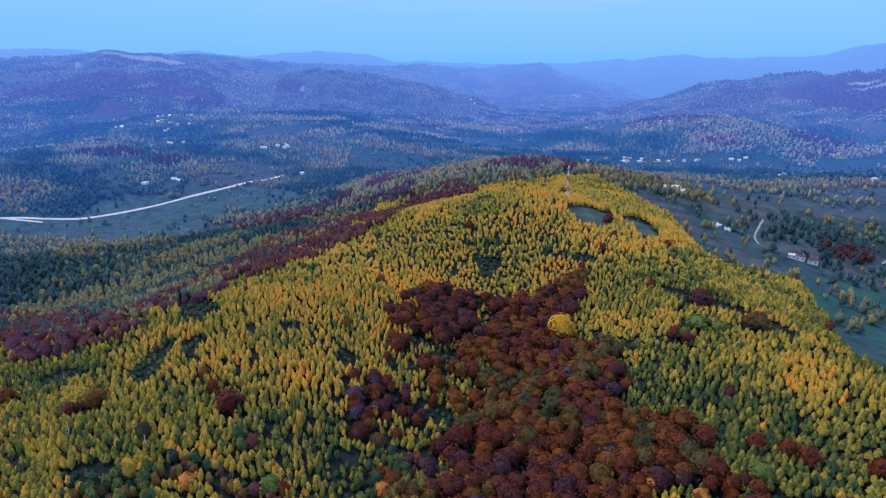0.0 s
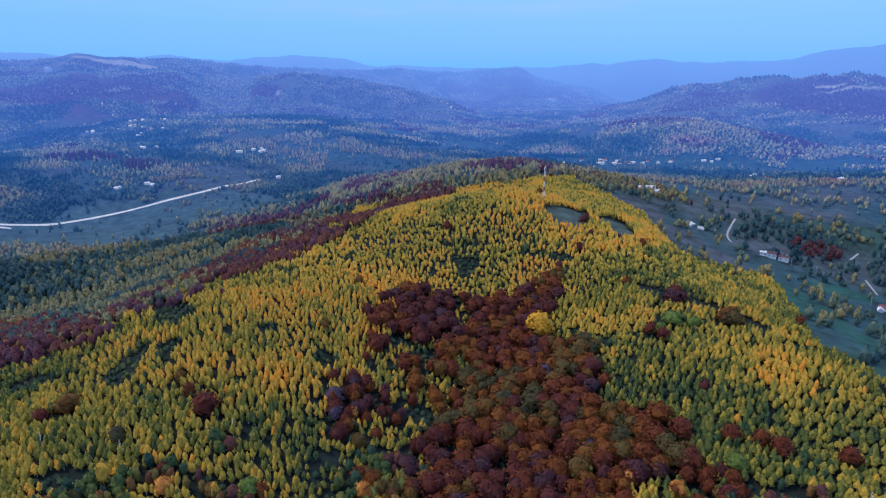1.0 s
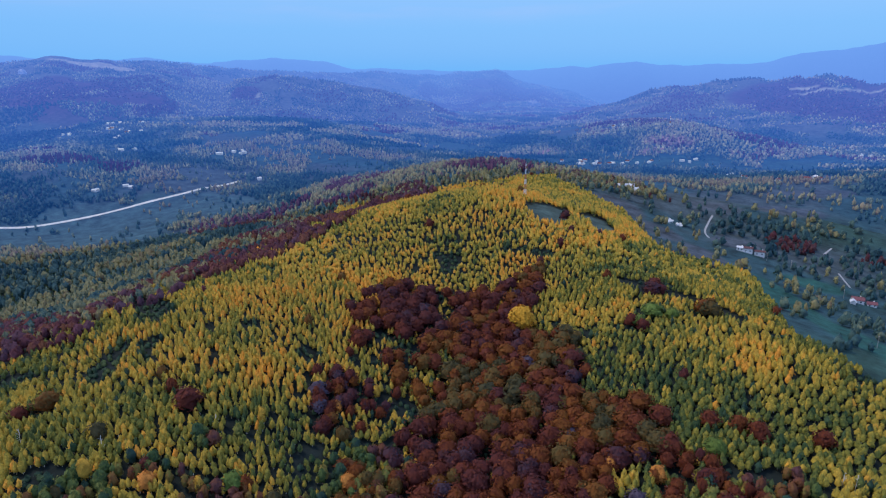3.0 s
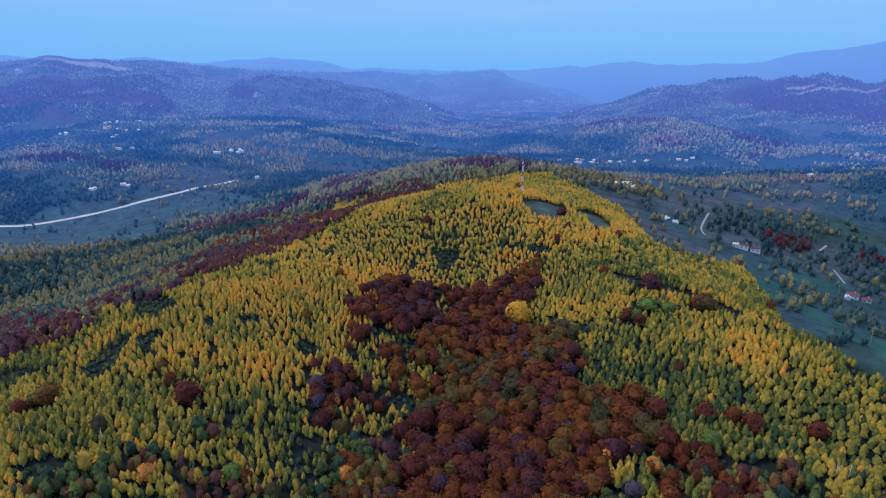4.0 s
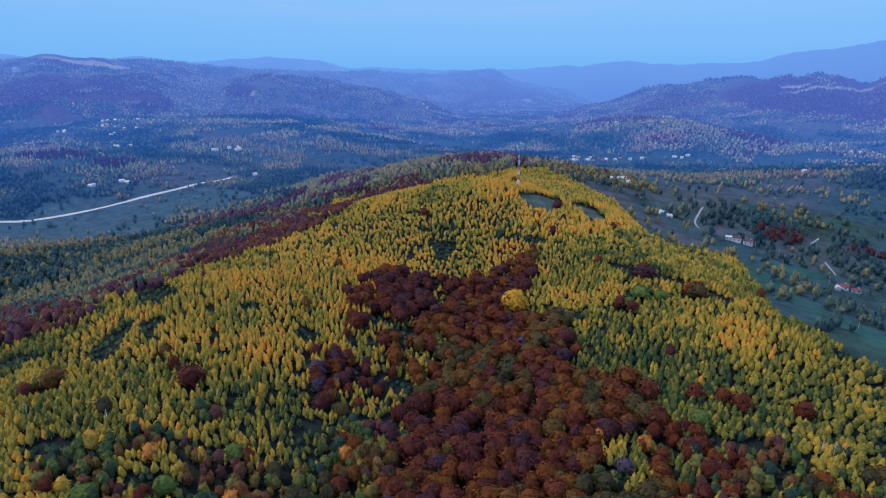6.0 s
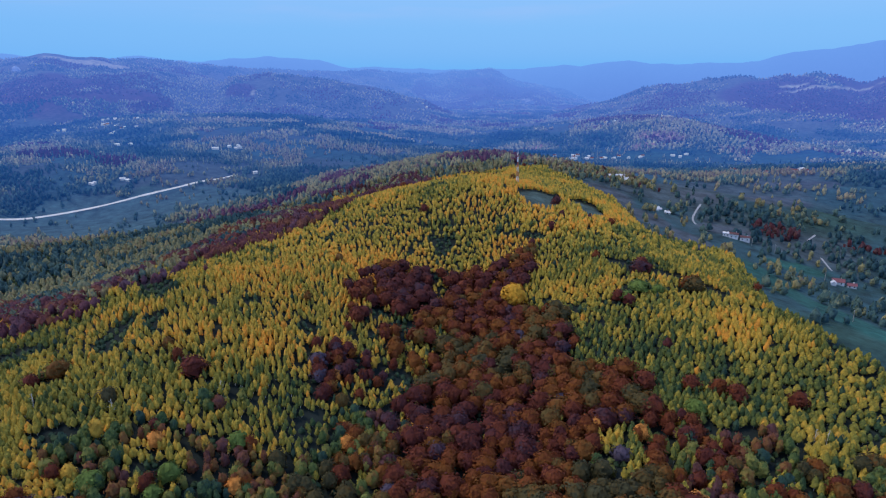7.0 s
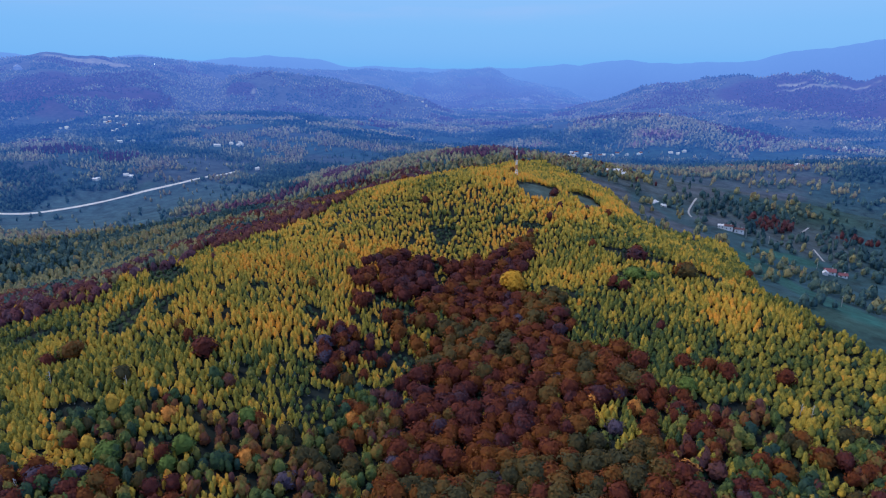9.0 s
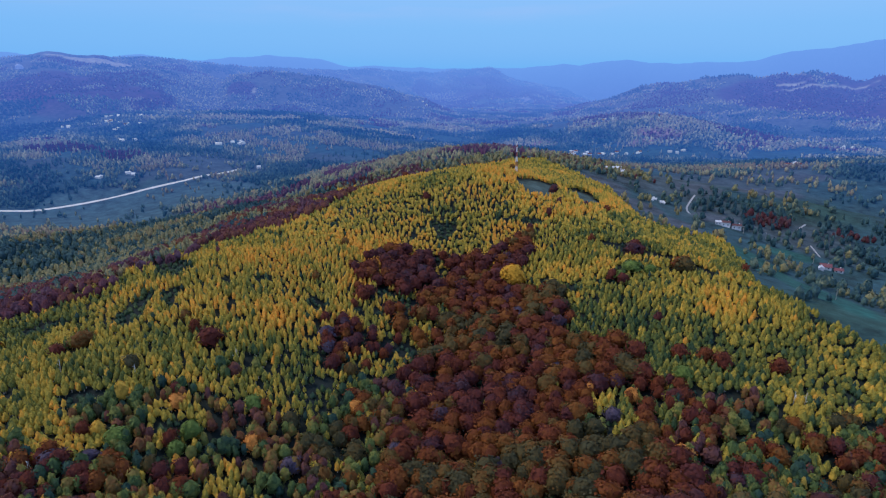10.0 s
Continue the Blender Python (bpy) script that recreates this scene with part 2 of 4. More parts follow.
# crests round the valley: bearing and angle of sight in degrees
CREST_LEFT = ((-60, 0.6), (-39.3, 0.7), (-34.5, 0.82), (-33.5, 0.99), (-32.7, 1.16), (-32.0, 1.37), (-31.6, 1.46), (-30.9, 1.39), (-30.3, 1.31), (-29.8, 1.2), (-28.5, 1.21), (-27.5, 1.09), (-26.9, 1.02), (-26.1, 0.98), (-25.1, 1.12), (-23.8, 1.04), (-22.6, 0.83), (-20.9, 0.66), (-17.8, 0.4), (-15.5, 0.22), (-12.1, 0.12), (-9.2, 0.08), (-6.7, 0.17), (-4.2, -0.02), (-1.2, -0.21), (0.8, 0.08), (3.3, 0.17), (4.2, 0.32), (5.1, -0.07), (6.4, -0.75), (7.9, -1.08), (10.9, -1.6), (11.9, -2.08), (13.1, -2.46), (15.3, -3.11), (20, -4))
CREST_MID = ((-26, -5), (-22.6, -3.44), (-20.2, -1.86), (-19.0, -0.71), (-18.3, -0.34), (-16.9, -0.2), (-15.0, -0.11), (-13.1, -0.21), (-9.3, -0.74), (-6.8, -1.13), (-4.3, -1.73), (-1.2, -2.62), (0.8, -3.52), (4, -5))
CREST_RIGHT = ((8, -4), (11.0, -3.26), (12.9, -2.75), (14.8, -2.34), (16.6, -1.52), (17.3, -1.28), (19.3, -1.03), (21.3, -0.84), (22.4, -0.51), (24.5, -0.37), (25.8, -0.37), (26.8, -0.54), (27.4, -0.32), (28.2, -0.15), (28.6, -0.32), (30.1, -0.1), (31.2, -0.22), (32.0, -0.43), (32.7, -0.67), (33.5, -0.71), (34.1, -0.42), (34.7, -0.34), (39, -0.2), (60, 0))
CREST_FAR = ((-60, 1.0), (-37.7, 1.32), (-34.4, 1.33), (-29.8, 0.86), (-26.7, 1.15), (-25.1, 1.29), (-24.2, 1.21), (-23.0, 0.96), (-20.4, 0.84), (-18.6, 1.12), (-16.8, 1.18), (-15.4, 1.28), (-14.0, 1.2), (-12.3, 1.16), (-10.6, 0.98), (-9.2, 0.55), (-8.2, 0.36), (-6.7, 0.46), (-4.2, 0.37), (-1.2, 0.27), (0.8, 0.22), (4.8, 0.27), (7.3, 0.27), (10.8, 0.6), (12.0, 0.45), (13.2, 0.69), (16.0, 0.96), (17.8, 0.67), (20.1, 0.62), (22.3, 0.74), (24.8, 0.68), (26.4, 0.98), (28.3, 1.55), (30.2, 1.64), (32.0, 1.9), (33.7, 2.29), (34.3, 2.31), (38.5, 2.41), (60, 2))


def crest(x, y, line, dist, foot):
    r = np.hypot(x, y)
    bearing = np.degrees(np.arctan2(x, y))
    sight = np.interp(bearing, [p[0] for p in line], [p[1] for p in line])
    d = np.interp(bearing, *dist)
    top = 200 + d * np.tan(np.radians(sight)) + 14 * (fbm(bearing * 60, r * 0, 60, 31, 3) - 0.5)
    foot = np.interp(bearing, *foot)
    bulge = np.interp(bearing, (-24, -8), (0.62, 1.2))
    s = np.clip((r - (d - foot)) / foot, 0, 1)
    rise = s ** bulge * top
    folds = fbm(x, y, 420, 41, 5) - 0.5 - 0.6 * np.abs(fbm(x, y, 260, 47, 4) - 0.5)
    rise = rise + folds * 300 * s * (1 - s) ** 1.4 * (top > 60)
    return np.where(s <= 0, -90, np.where(r <= d, rise, top - (r - d) * 0.25))


def ground_height(x, y):
    x, y = np.asarray(x, float), np.asarray(y, float)
    z = np.zeros(np.broadcast(x, y).shape)
    for hx, hy, s, a in RISES:
        z = z + a * np.exp(-((x - hx) ** 2 + (y - hy) ** 2) / (2 * s * s))
    for j, line in enumerate(SPURS):
        for i, a in enumerate(line):
            z = z + a * np.exp(-((x + 360 - 90 * i) ** 2 + (y - 180 - 90 * j) ** 2) / 11250)
    r = np.hypot(x, y)
    z = z + (fbm(x, y, 90, 5, 3) - 0.5) * 4 * smooth(150, 300, r) + (fbm(x, y, 260, 9, 4) - 0.5) * 26 * smooth(1000, 1500, r) * (1 - smooth(2300, 2800, r))
    far = np.maximum(crest(x, y, CREST_LEFT, ([-60, -25, 0, 20], [3550, 3550, 4420, 4450]), ([-24, -8], [1400, 950])), crest(x, y, CREST_RIGHT, ([0, 60], [3150, 3150]), ([0, 60], [1000, 1000])))
    far = np.maximum(far, crest(x, y, CREST_MID, ([-60, 60], [3000, 3000]), ([-60, 60], [650, 650])))
    far = np.maximum(far, crest(x, y, CREST_FAR, ([-60, 60], [4820, 4820]), ([-60, 60], [420, 420])))
    turn = np.abs(np.degrees(np.arctan2(x, y)))
    return np.maximum(z, far * (1 - smooth(65, 110, turn)) - 90 * smooth(65, 110, turn))


def inside(x, y, ovals, ragged=0.5, size=28, seed=3):
    """How far inside one of the ovals (x, y, rx, ry), from below 0 outside to 1 at a centre; the rims are ragged."""
    best = np.full(np.shape(x), -9.0)
    for cx, cy, rx, ry in ovals:
        best = np.maximum(best, 1 - np.hypot((x - cx) / rx, (y - cy) / ry))
    return best + (fbm(x, y, size, seed, 3) - 0.5) * ragged


def inside_outline(x, y, line):
    """Metres inside an outline of places, below 0 outside it."""
    odd = np.zeros(np.shape(x), bool)
    for (ax, ay), (bx, by) in zip(line, line[1:] + line[:1]):
        if ay != by:
            odd ^= ((ay > y) != (by > y)) & (x < (bx - ax) * (y - ay) / (by - ay) + ax)
    return near_line(x, y, line + line[:1]) * np.where(odd, 1, -1)


def beech_depth(x, y):
    """How deep a place lies in the beech wood: below 0 outside; the rims are ragged."""
    deep = np.maximum(inside_outline(x, y, BEECH_MAIN), inside_outline(x, y, BEECH_UPPER)) / 32 + (fbm(x, y, 22, 3, 3) - 0.5) * 0.8
    return np.maximum(deep, inside(x, y, LONE_BEECHES, 0.4, 12, 4))


def belt_distance(x, y):
    """Metres from the winding middle of the beech belt in the gully."""
    return near_line(x + 44 * (fbm(x, y, 70, 61, 2) - 0.5), y + 44 * (fbm(x, y, 70, 63, 2) - 0.5), BEECH_BELT)


def near_line(x, y, line):
    """Distance in metres from a line of places."""
    best = np.full(np.shape(x), 1e9)
    for (ax, ay), (bx, by) in zip(line[:-1], line[1:]):
        t = np.clip(((x - ax) * (bx - ax) + (y - ay) * (by - ay)) / ((bx - ax) ** 2 + (by - ay) ** 2), 0, 1)
        best = np.minimum(best, np.hypot(x - ax - t * (bx - ax), y - ay - t * (by - ay)))
    return best


# outlines of the woods on the hill
BEECH_MAIN = ((43, 469), (56, 482), (74, 501), (73, 480), (61, 458), (57, 439), (61, 416), (80, 400), (91, 385), (88, 369), (77, 363), (72, 341), (88, 333), (106, 330), (111, 301), (105, 284), (93, 279), (81, 287), (71, 269), (85, 251), (98, 253), (104, 241), (110, 228), (104, 185), (-22, 185), (-26, 235), (-24, 280), (-28, 297), (-13, 308), (-27, 324), (-14, 339), (-17, 362), (7, 391), (-1, 420), (7, 435), (37, 447))
BEECH_UPPER = ((-62, 458), (-38, 485), (-10, 484), (34, 467), (41, 442), (7, 431), (-1, 402), (-15, 369), (-30, 369), (-46, 354), (-63, 352), (-69, 365), (-55, 397), (-75, 427))
HALF_WOODS = (
    ((-79, 362), (-60, 379), (-30, 366), (-14, 339), (-25, 324), (-16, 305), (-30, 288), (-40, 271), (-32, 253), (-34, 190), (-62, 190), (-65, 258), (-49, 293), (-58, 318), (-73, 331)),
    ((93, 282), (113, 301), (135, 288), (135, 259), (116, 238), (105, 242), (88, 253)),
    ((-200, 238), (-166, 233), (-131, 236), (-116, 246), (-98, 190), (-175, 190)),
    ((118, 236), (147, 250), (185, 258), (225, 262), (260, 190), (110, 190)))
LONE_BEECHES = ((141, 442, 8, 6), (165, 412, 8, 6), (-206, 314, 10, 6), (-128, 320, 5, 5), (118, 398, 6, 5))
POCKETS = ((-25, 406, 9, 9), (-20, 344, 7, 6), (76, 515, 9, 7), (-82, 377, 8, 6), (-171, 367, 9, 6), (-250, 353, 14, 7), (141, 275, 9, 7), (133, 412, 12, 7), (-121, 393, 7, 5))
DELLS = ((21, 309, 5, 13), (11, 272, 6, 7), (-180, 273, 15, 5), (81, 267, 6, 6))
BEECH_BELT = ((-470, 505), (-400, 480), (-346, 452), (-313, 430), (-262, 408), (-232, 412), (-207, 432), (-194, 460), (-186, 516), (-174, 540), (-160, 590), (-146, 640), (-130, 720), (-100, 790), (-60, 840))
BELT_X, BELT_Y = (-520, -400, -346, -262, -232, -194, -174, -150), (510, 470, 442, 398, 402, 452, 530, 640)
VIOLET_BELT = ((-314, 848), (-268, 857), (-232, 876), (-193, 932), (-138, 914), (-110, 961), (-36, 899), (13, 895))
GOLD_BELT = ((-420, 510), (-382, 545), (-353, 560), (-304, 542), (-280, 560), (-253, 588), (-218, 602), (-187, 594))
KNOLL = ((-30, 960, 150, 150), (-110, 1080, 150, 130), (-150, 760, 60, 90))
CLEARING = ((96, 600, 24, 27), (138, 592, 16, 29))
CLUMP = ((118, 584, 11, 17),)
EDGE_Y, EDGE_X = (150, 300, 323, 350, 391, 444, 500, 530, 545, 560, 620, 690, 760, 800), (285, 258, 243, 228, 215, 230, 245, 250, 225, 186, 185, 190, 160, 140)
RIDE = ((128, 462), (155, 442), (171, 429), (186, 408))
ROAD = ((-790, 830), (-740, 868), (-696, 895), (-663, 904), (-625, 925), (-590, 962), (-551, 1008), (-521, 1049), (-490, 1092), (-455, 1134), (-418, 1178), (-396, 1213))
BROWN = ((190, 720, 32, 50), (232, 570, 24, 55), (212, 640, 24, 40), (330, 790, 40, 26), (430, 800, 45, 22), (300, 655, 30, 20), (520, 900, 60, 25), (600, 1050, 70, 30))
GREEN_MEADOW = ((264, 490, 20, 60), (270, 410, 22, 50), (325, 562, 32, 16))
PATH_MEADOW = ((316, 758), (296, 724), (271, 675), (272, 650))
PATH_FARM = ((386, 652), (404, 671), (419, 686))
PATH_HOUSE = ((379, 614), (369, 582), (363, 561))
ROAD_MEADOW = ((-520, 960, 130, 110), (-430, 1040, 110, 80), (-600, 870, 130, 70), (-470, 850, 90, 60))
GOLD_WOODS = ((-586, 1839, 170, 70), (-1023, 2854, 150, 200), (-512, 2550, 130, 40), (-312, 2828, 90, 80), (20, 3794, 130, 130), (-982, 2534, 120, 120), (-1281, 2310, 45, 50), (633, 1685, 110, 60), (1131, 2308, 160, 30), (1090, 2458, 70, 60), (1239, 2166, 160, 30), (-1202, 1894, 90, 40), (-434, 1578, 80, 40), (60, 2150, 180, 60), (-160, 1720, 190, 55))
VIOLET_WOODS = ((-1459, 2271, 330, 260), (-1170, 2062, 160, 120), (-1129, 2248, 150, 130), (-834, 2652, 70, 80), (973, 2619, 250, 220), (1295, 2569, 260, 250), (1375, 2309, 200, 150), (1526, 2258, 300, 300), (2300, 2600, 700, 700), (820, 1755, 110, 60), (300, 3900, 500, 300), (700, 3300, 160, 400))
PALE_CRESTS = ((-1583, 2914, 150, 60), (-1503, 2878, 120, 40), (-1669, 2900, 120, 40), (1423, 2602, 60, 25), (1520, 2530, 190, 18), (939, 2883, 30, 20), (-788, 2652, 8, 34))
RED_GROVES = ((357, 669, 30, 19), (440, 640, 22, 12), (520, 560, 25, 14), (-775, 1265, 75, 38), (-649, 1255, 45, 24), (-975, 1481, 60, 40), (-638, 1212, 28, 28), (900, 1780, 90, 50), (840, 1700, 90, 45))
VILLAGES = ((-966, 1803, 30, 25, 6), (-1001, 1923, 25, 20, 4), (-918, 1948, 15, 15, 2), (-870, 1675, 20, 20, 3), (-870, 1739, 25, 15, 3), (-720, 1429, 20, 12, 3), (-1056, 1787, 30, 20, 3), (-465, 1410, 20, 18, 4), (-499, 1391, 12, 10, 2), (-74, 2852, 40, 25, 3), (137, 3330, 60, 30, 3), (264, 3431, 60, 25, 4), (493, 1914, 30, 15, 3), (491, 1469, 110, 15, 8), (418, 1447, 120, 15, 8), (557, 1272, 60, 15, 3), (504, 1094, 14, 10, 2), (575, 1016, 50, 15, 4), (1007, 1541, 25, 20, 3), (309, 1494, 40, 15, 4), (-370, 1223, 6, 6, 1), (-613, 1088, 12, 8, 2), (-578, 1130, 10, 5, 2))
rng = np.random.default_rng(77)
YARDS = np.concatenate([np.stack([cx + rng.normal(0, sx / 1.6, n), cy + rng.normal(0, sy / 1.6, n)], -1) for cx, cy, sx, sy, n in VILLAGES])


def built_up(x, y):
    """Ground of a village house and the yard in front of it."""
    free = np.ones(len(x), bool)
    for hx, hy in YARDS:
        free &= ((x - hx) / 10) ** 2 + ((y - hy + 14) / 26) ** 2 > 1
    return ~free


def cover(x, y):
    """Colour of the ground, place by place, with some haze and shade put in."""
    r = np.hypot(x, y)
    col = np.empty((*np.shape(x), 3))
    # meadow colours are blued, the valley's haze put into the ground
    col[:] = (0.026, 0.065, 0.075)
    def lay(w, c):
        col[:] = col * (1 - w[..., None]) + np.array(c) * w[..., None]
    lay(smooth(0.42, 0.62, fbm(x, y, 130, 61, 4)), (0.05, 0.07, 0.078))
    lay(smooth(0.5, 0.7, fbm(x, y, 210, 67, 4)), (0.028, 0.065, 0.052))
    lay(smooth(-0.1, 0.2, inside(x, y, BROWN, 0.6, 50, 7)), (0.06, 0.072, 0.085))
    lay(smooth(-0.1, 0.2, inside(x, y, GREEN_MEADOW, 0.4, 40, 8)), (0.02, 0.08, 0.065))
    lay(smooth(-0.1, 0.2, inside(x, y, ROAD_MEADOW, 0.4, 60, 9)), (0.04, 0.08, 0.085))
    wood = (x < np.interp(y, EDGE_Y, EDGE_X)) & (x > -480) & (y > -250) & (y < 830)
    # near-black floor paints in the shade between the trees
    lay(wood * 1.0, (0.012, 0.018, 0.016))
    lay(smooth(-0.1, 0.15, inside(x, y, CLEARING, 0.4, 14)), (0.055, 0.085, 0.075))
    lay(smooth(-0.1, 0.3, inside(x, y, ((560, 1620, 70, 34), (500, 1555, 40, 18), (255, 1640, 40, 40)), 0.8, 60, 4)), (0.36, 0.20, 0.16))
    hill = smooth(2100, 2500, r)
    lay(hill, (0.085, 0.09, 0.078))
    lay(hill * smooth(-0.05, 0.2, inside(x, y, VIOLET_WOODS, 1.3, 300, 6)), (0.075, 0.025, 0.05))
    lay(hill * smooth(0.55, 0.66, fbm(x, y, 260, 77, 4)) * 0.8, (0.13, 0.125, 0.085))
    lay(smooth(-0.1, 0.1, inside(x, y, PALE_CRESTS, 0.6, 60, 8)), (0.36, 0.31, 0.20))
    # far range evened to one blue-grey, haze put into its colour
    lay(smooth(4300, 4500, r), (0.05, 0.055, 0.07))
    return col


def grid_object(name, bearings, radii, mat):
    """A sheet of land between those radii, with its colour by place."""
    b, r = np.meshgrid(np.radians(bearings), radii)
    x, y = r * np.sin(b), r * np.cos(b)
    z = ground_height(x, y)
    n, k = x.shape
    verts = np.stack([x, y, z], -1).reshape(-1, 3)
    i = np.arange(n * k).reshape(n, k)
    faces = np.stack([i[:-1, :-1], i[:-1, 1:], i[1:, 1:], i[1:, :-1]], -1).reshape(-1, 4)
    me = quad_mesh(name, verts, faces)
    at = me.attributes.new("land", "FLOAT_COLOR", "POINT")
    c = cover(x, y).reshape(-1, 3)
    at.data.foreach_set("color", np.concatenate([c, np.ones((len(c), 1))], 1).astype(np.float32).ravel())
    me.shade_smooth()
    me.materials.append(mat)
    return tagged(new(name, me), kind="structure")


def quad_mesh(name, verts, faces):
    me = bpy.data.meshes.new(name)
    me.vertices.add(len(verts))
    me.vertices.foreach_set("co", np.asarray(verts, np.float32).ravel())
    me.loops.add(len(faces) * 4)
    me.loops.foreach_set("vertex_index", np.asarray(faces, np.int32).ravel())
    me.polygons.add(len(faces))
    me.polygons.foreach_set("loop_start", np.arange(0, len(faces) * 4, 4, dtype=np.int32))
    me.update(calc_edges=True)
    return me


bearings = np.concatenate([np.arange(-180, -46, 3.0), np.arange(-46, 46, 0.22), np.arange(46, 180.1, 3.0)])
inner = np.concatenate([[0.5], np.geomspace(20, 200, 14)[:-1], np.geomspace(200, RINGS[0][0], 150)])
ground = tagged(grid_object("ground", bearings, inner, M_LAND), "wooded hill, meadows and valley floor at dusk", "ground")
RING_LABELS = ("hazy blue-green meadows and woods of the valley floor", "hazy blue valley floor with villages", "hazy blue wooded valley floor", "hazy blue foothills", "hazy blue-violet wooded hills round the valley", "hazy violet hill crests", "hazy pale blue far mountain range on the skyline")
# the far land's material emits the painted haze
M_BACKDROP = land_material("hazed_distant_land", True)
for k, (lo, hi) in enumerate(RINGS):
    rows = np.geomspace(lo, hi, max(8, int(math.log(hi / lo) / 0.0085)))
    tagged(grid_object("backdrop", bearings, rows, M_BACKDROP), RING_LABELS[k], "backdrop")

# ---- trees ----
def part(name, me, mat, parent, label=""):
    """One mesh object under a thing or a part."""
    if isinstance(me, bmesh.types.BMesh):
        bm, me = me, bpy.data.meshes.new(name)
        bm.to_mesh(me)
        bm.free()
    if not me.materials:
        me.materials.append(mat)
    ob = new(name, me)
    ob.parent = parent
    return tagged(ob, label)


def crown_shape(kind, t):
    """Radius and rise of a crown of unit width at the height t from 0 to 1."""
    if kind == "birch":
        return 0.5 * np.clip(t / 0.3, 0.12, 1) ** 0.5 * np.clip(1.02 - t, 0, 1) ** 0.66 * 1.22 + 0.012, (t - 0.1) * 1.7
    return 0.5 * np.sqrt(np.clip(1 - ((t - 0.35) / 0.66) ** 2, 0.01, 1)), (t - 0.35) * 1.7


def spray_crown(kind, count, size, rng, core=(6, 4)):
    """An uneven crown of unit width and height: a ragged body of leaf faces and loose sprays of leaves round it, with their normals."""
    lobes = rng.random((5, 3))
    lobe = 0.055 if kind == "birch" else 0.12
    lumps = lambda turn, t: sum(lobe * np.cos(turn * (k + 1) + lobes[k, 0] * 6.3 + t * 9 * lobes[k, 1]) for k in range(5))
    sides, rings = core
    ti, tu = np.meshgrid(np.linspace(0.12, 0.985, rings + 1), np.arange(sides) * 2 * np.pi / sides, indexing="ij")
    tu = tu + ti * 2
    wide, slope = crown_shape(kind, ti)
    ragged = 0.13 if kind == "birch" else 0.15
    rad = wide * (1 + lumps(tu, ti)) * ((0.88 if count >= 100 else 0.93 if count >= 30 else 0.97) - ragged + ragged * rng.random(ti.shape))
    rad[-1] *= 0.12
    v = np.stack([rad * np.cos(tu), rad * np.sin(tu), ti + (ragged * 0.3) * (rng.random(ti.shape) - 0.5)], -1)
    nv = np.stack([np.cos(tu), np.sin(tu), slope + 0.2], -1)
    nx = lambda a: np.roll(a, -1, axis=1)
    body = np.stack([v[:-1], nx(v)[:-1], nx(v)[1:], v[1:]], 2).reshape(-1, 4, 3)
    body_n = np.stack([nv[:-1], nx(nv)[:-1], nx(nv)[1:], nv[1:]], 2).reshape(-1, 4, 3)
    t = rng.random(count) ** 0.85
    turn = rng.random(count) * 2 * np.pi
    wide, slope = crown_shape(kind, t)
    bump = lumps(turn, t)
    rad = wide * (1 + bump) * (1.0 - 0.13 * rng.random(count) ** 2)
    out = np.stack([np.cos(turn), np.sin(turn), slope], -1)
    centre = np.stack([rad * np.cos(turn), rad * np.sin(turn), t * (1 + 0.06 * bump)], -1)
    soft = out + np.array([0, 0, 0.2]) + (0.25 if kind == "birch" else 0.3) * rng.normal(0, 1, (count, 3))
    nrm = out + rng.normal(0, 0.42 if kind == "birch" else 0.6, (count, 3))
    nrm[:, 2] += 0.25
    nrm /= np.linalg.norm(nrm, axis=1)[:, None]
    side = np.cross(nrm, rng.normal(0, 1, (count, 3)))
    side /= np.linalg.norm(side, axis=1)[:, None]
    up = np.cross(nrm, side)
    s = size * (0.65 + 0.7 * rng.random((count, 1)))
    k = 0.6 + 0.5 * rng.random((count, 4, 1))
    corners = centre[:, None, :] + np.stack([side * s, up * s, -side * s, -up * s], 1) * k
    quads = np.concatenate([body, corners])
    normals = np.concatenate([body_n, np.repeat(soft[:, None, :], 4, 1)])
    return quads, normals / np.linalg.norm(normals, axis=2)[..., None]


def trunk_prism(sides=3):
    a = np.arange(sides) * 2 * np.pi / sides
    low = np.stack([np.cos(a), np.sin(a), np.zeros(sides)], -1)
    high = low * 0.35 + np.array([0, 0, 1.0])
    return np.stack([np.stack([low[i], low[(i + 1) % sides], high[(i + 1) % sides], high[i]]) for i in range(sides)])


def bend_normals(me, per_corner):
    """Leaf sprays shade with the roundness of their crown."""
    me.shade_smooth()
    me.normals_split_custom_set_from_vertices(per_corner.astype(np.float32))


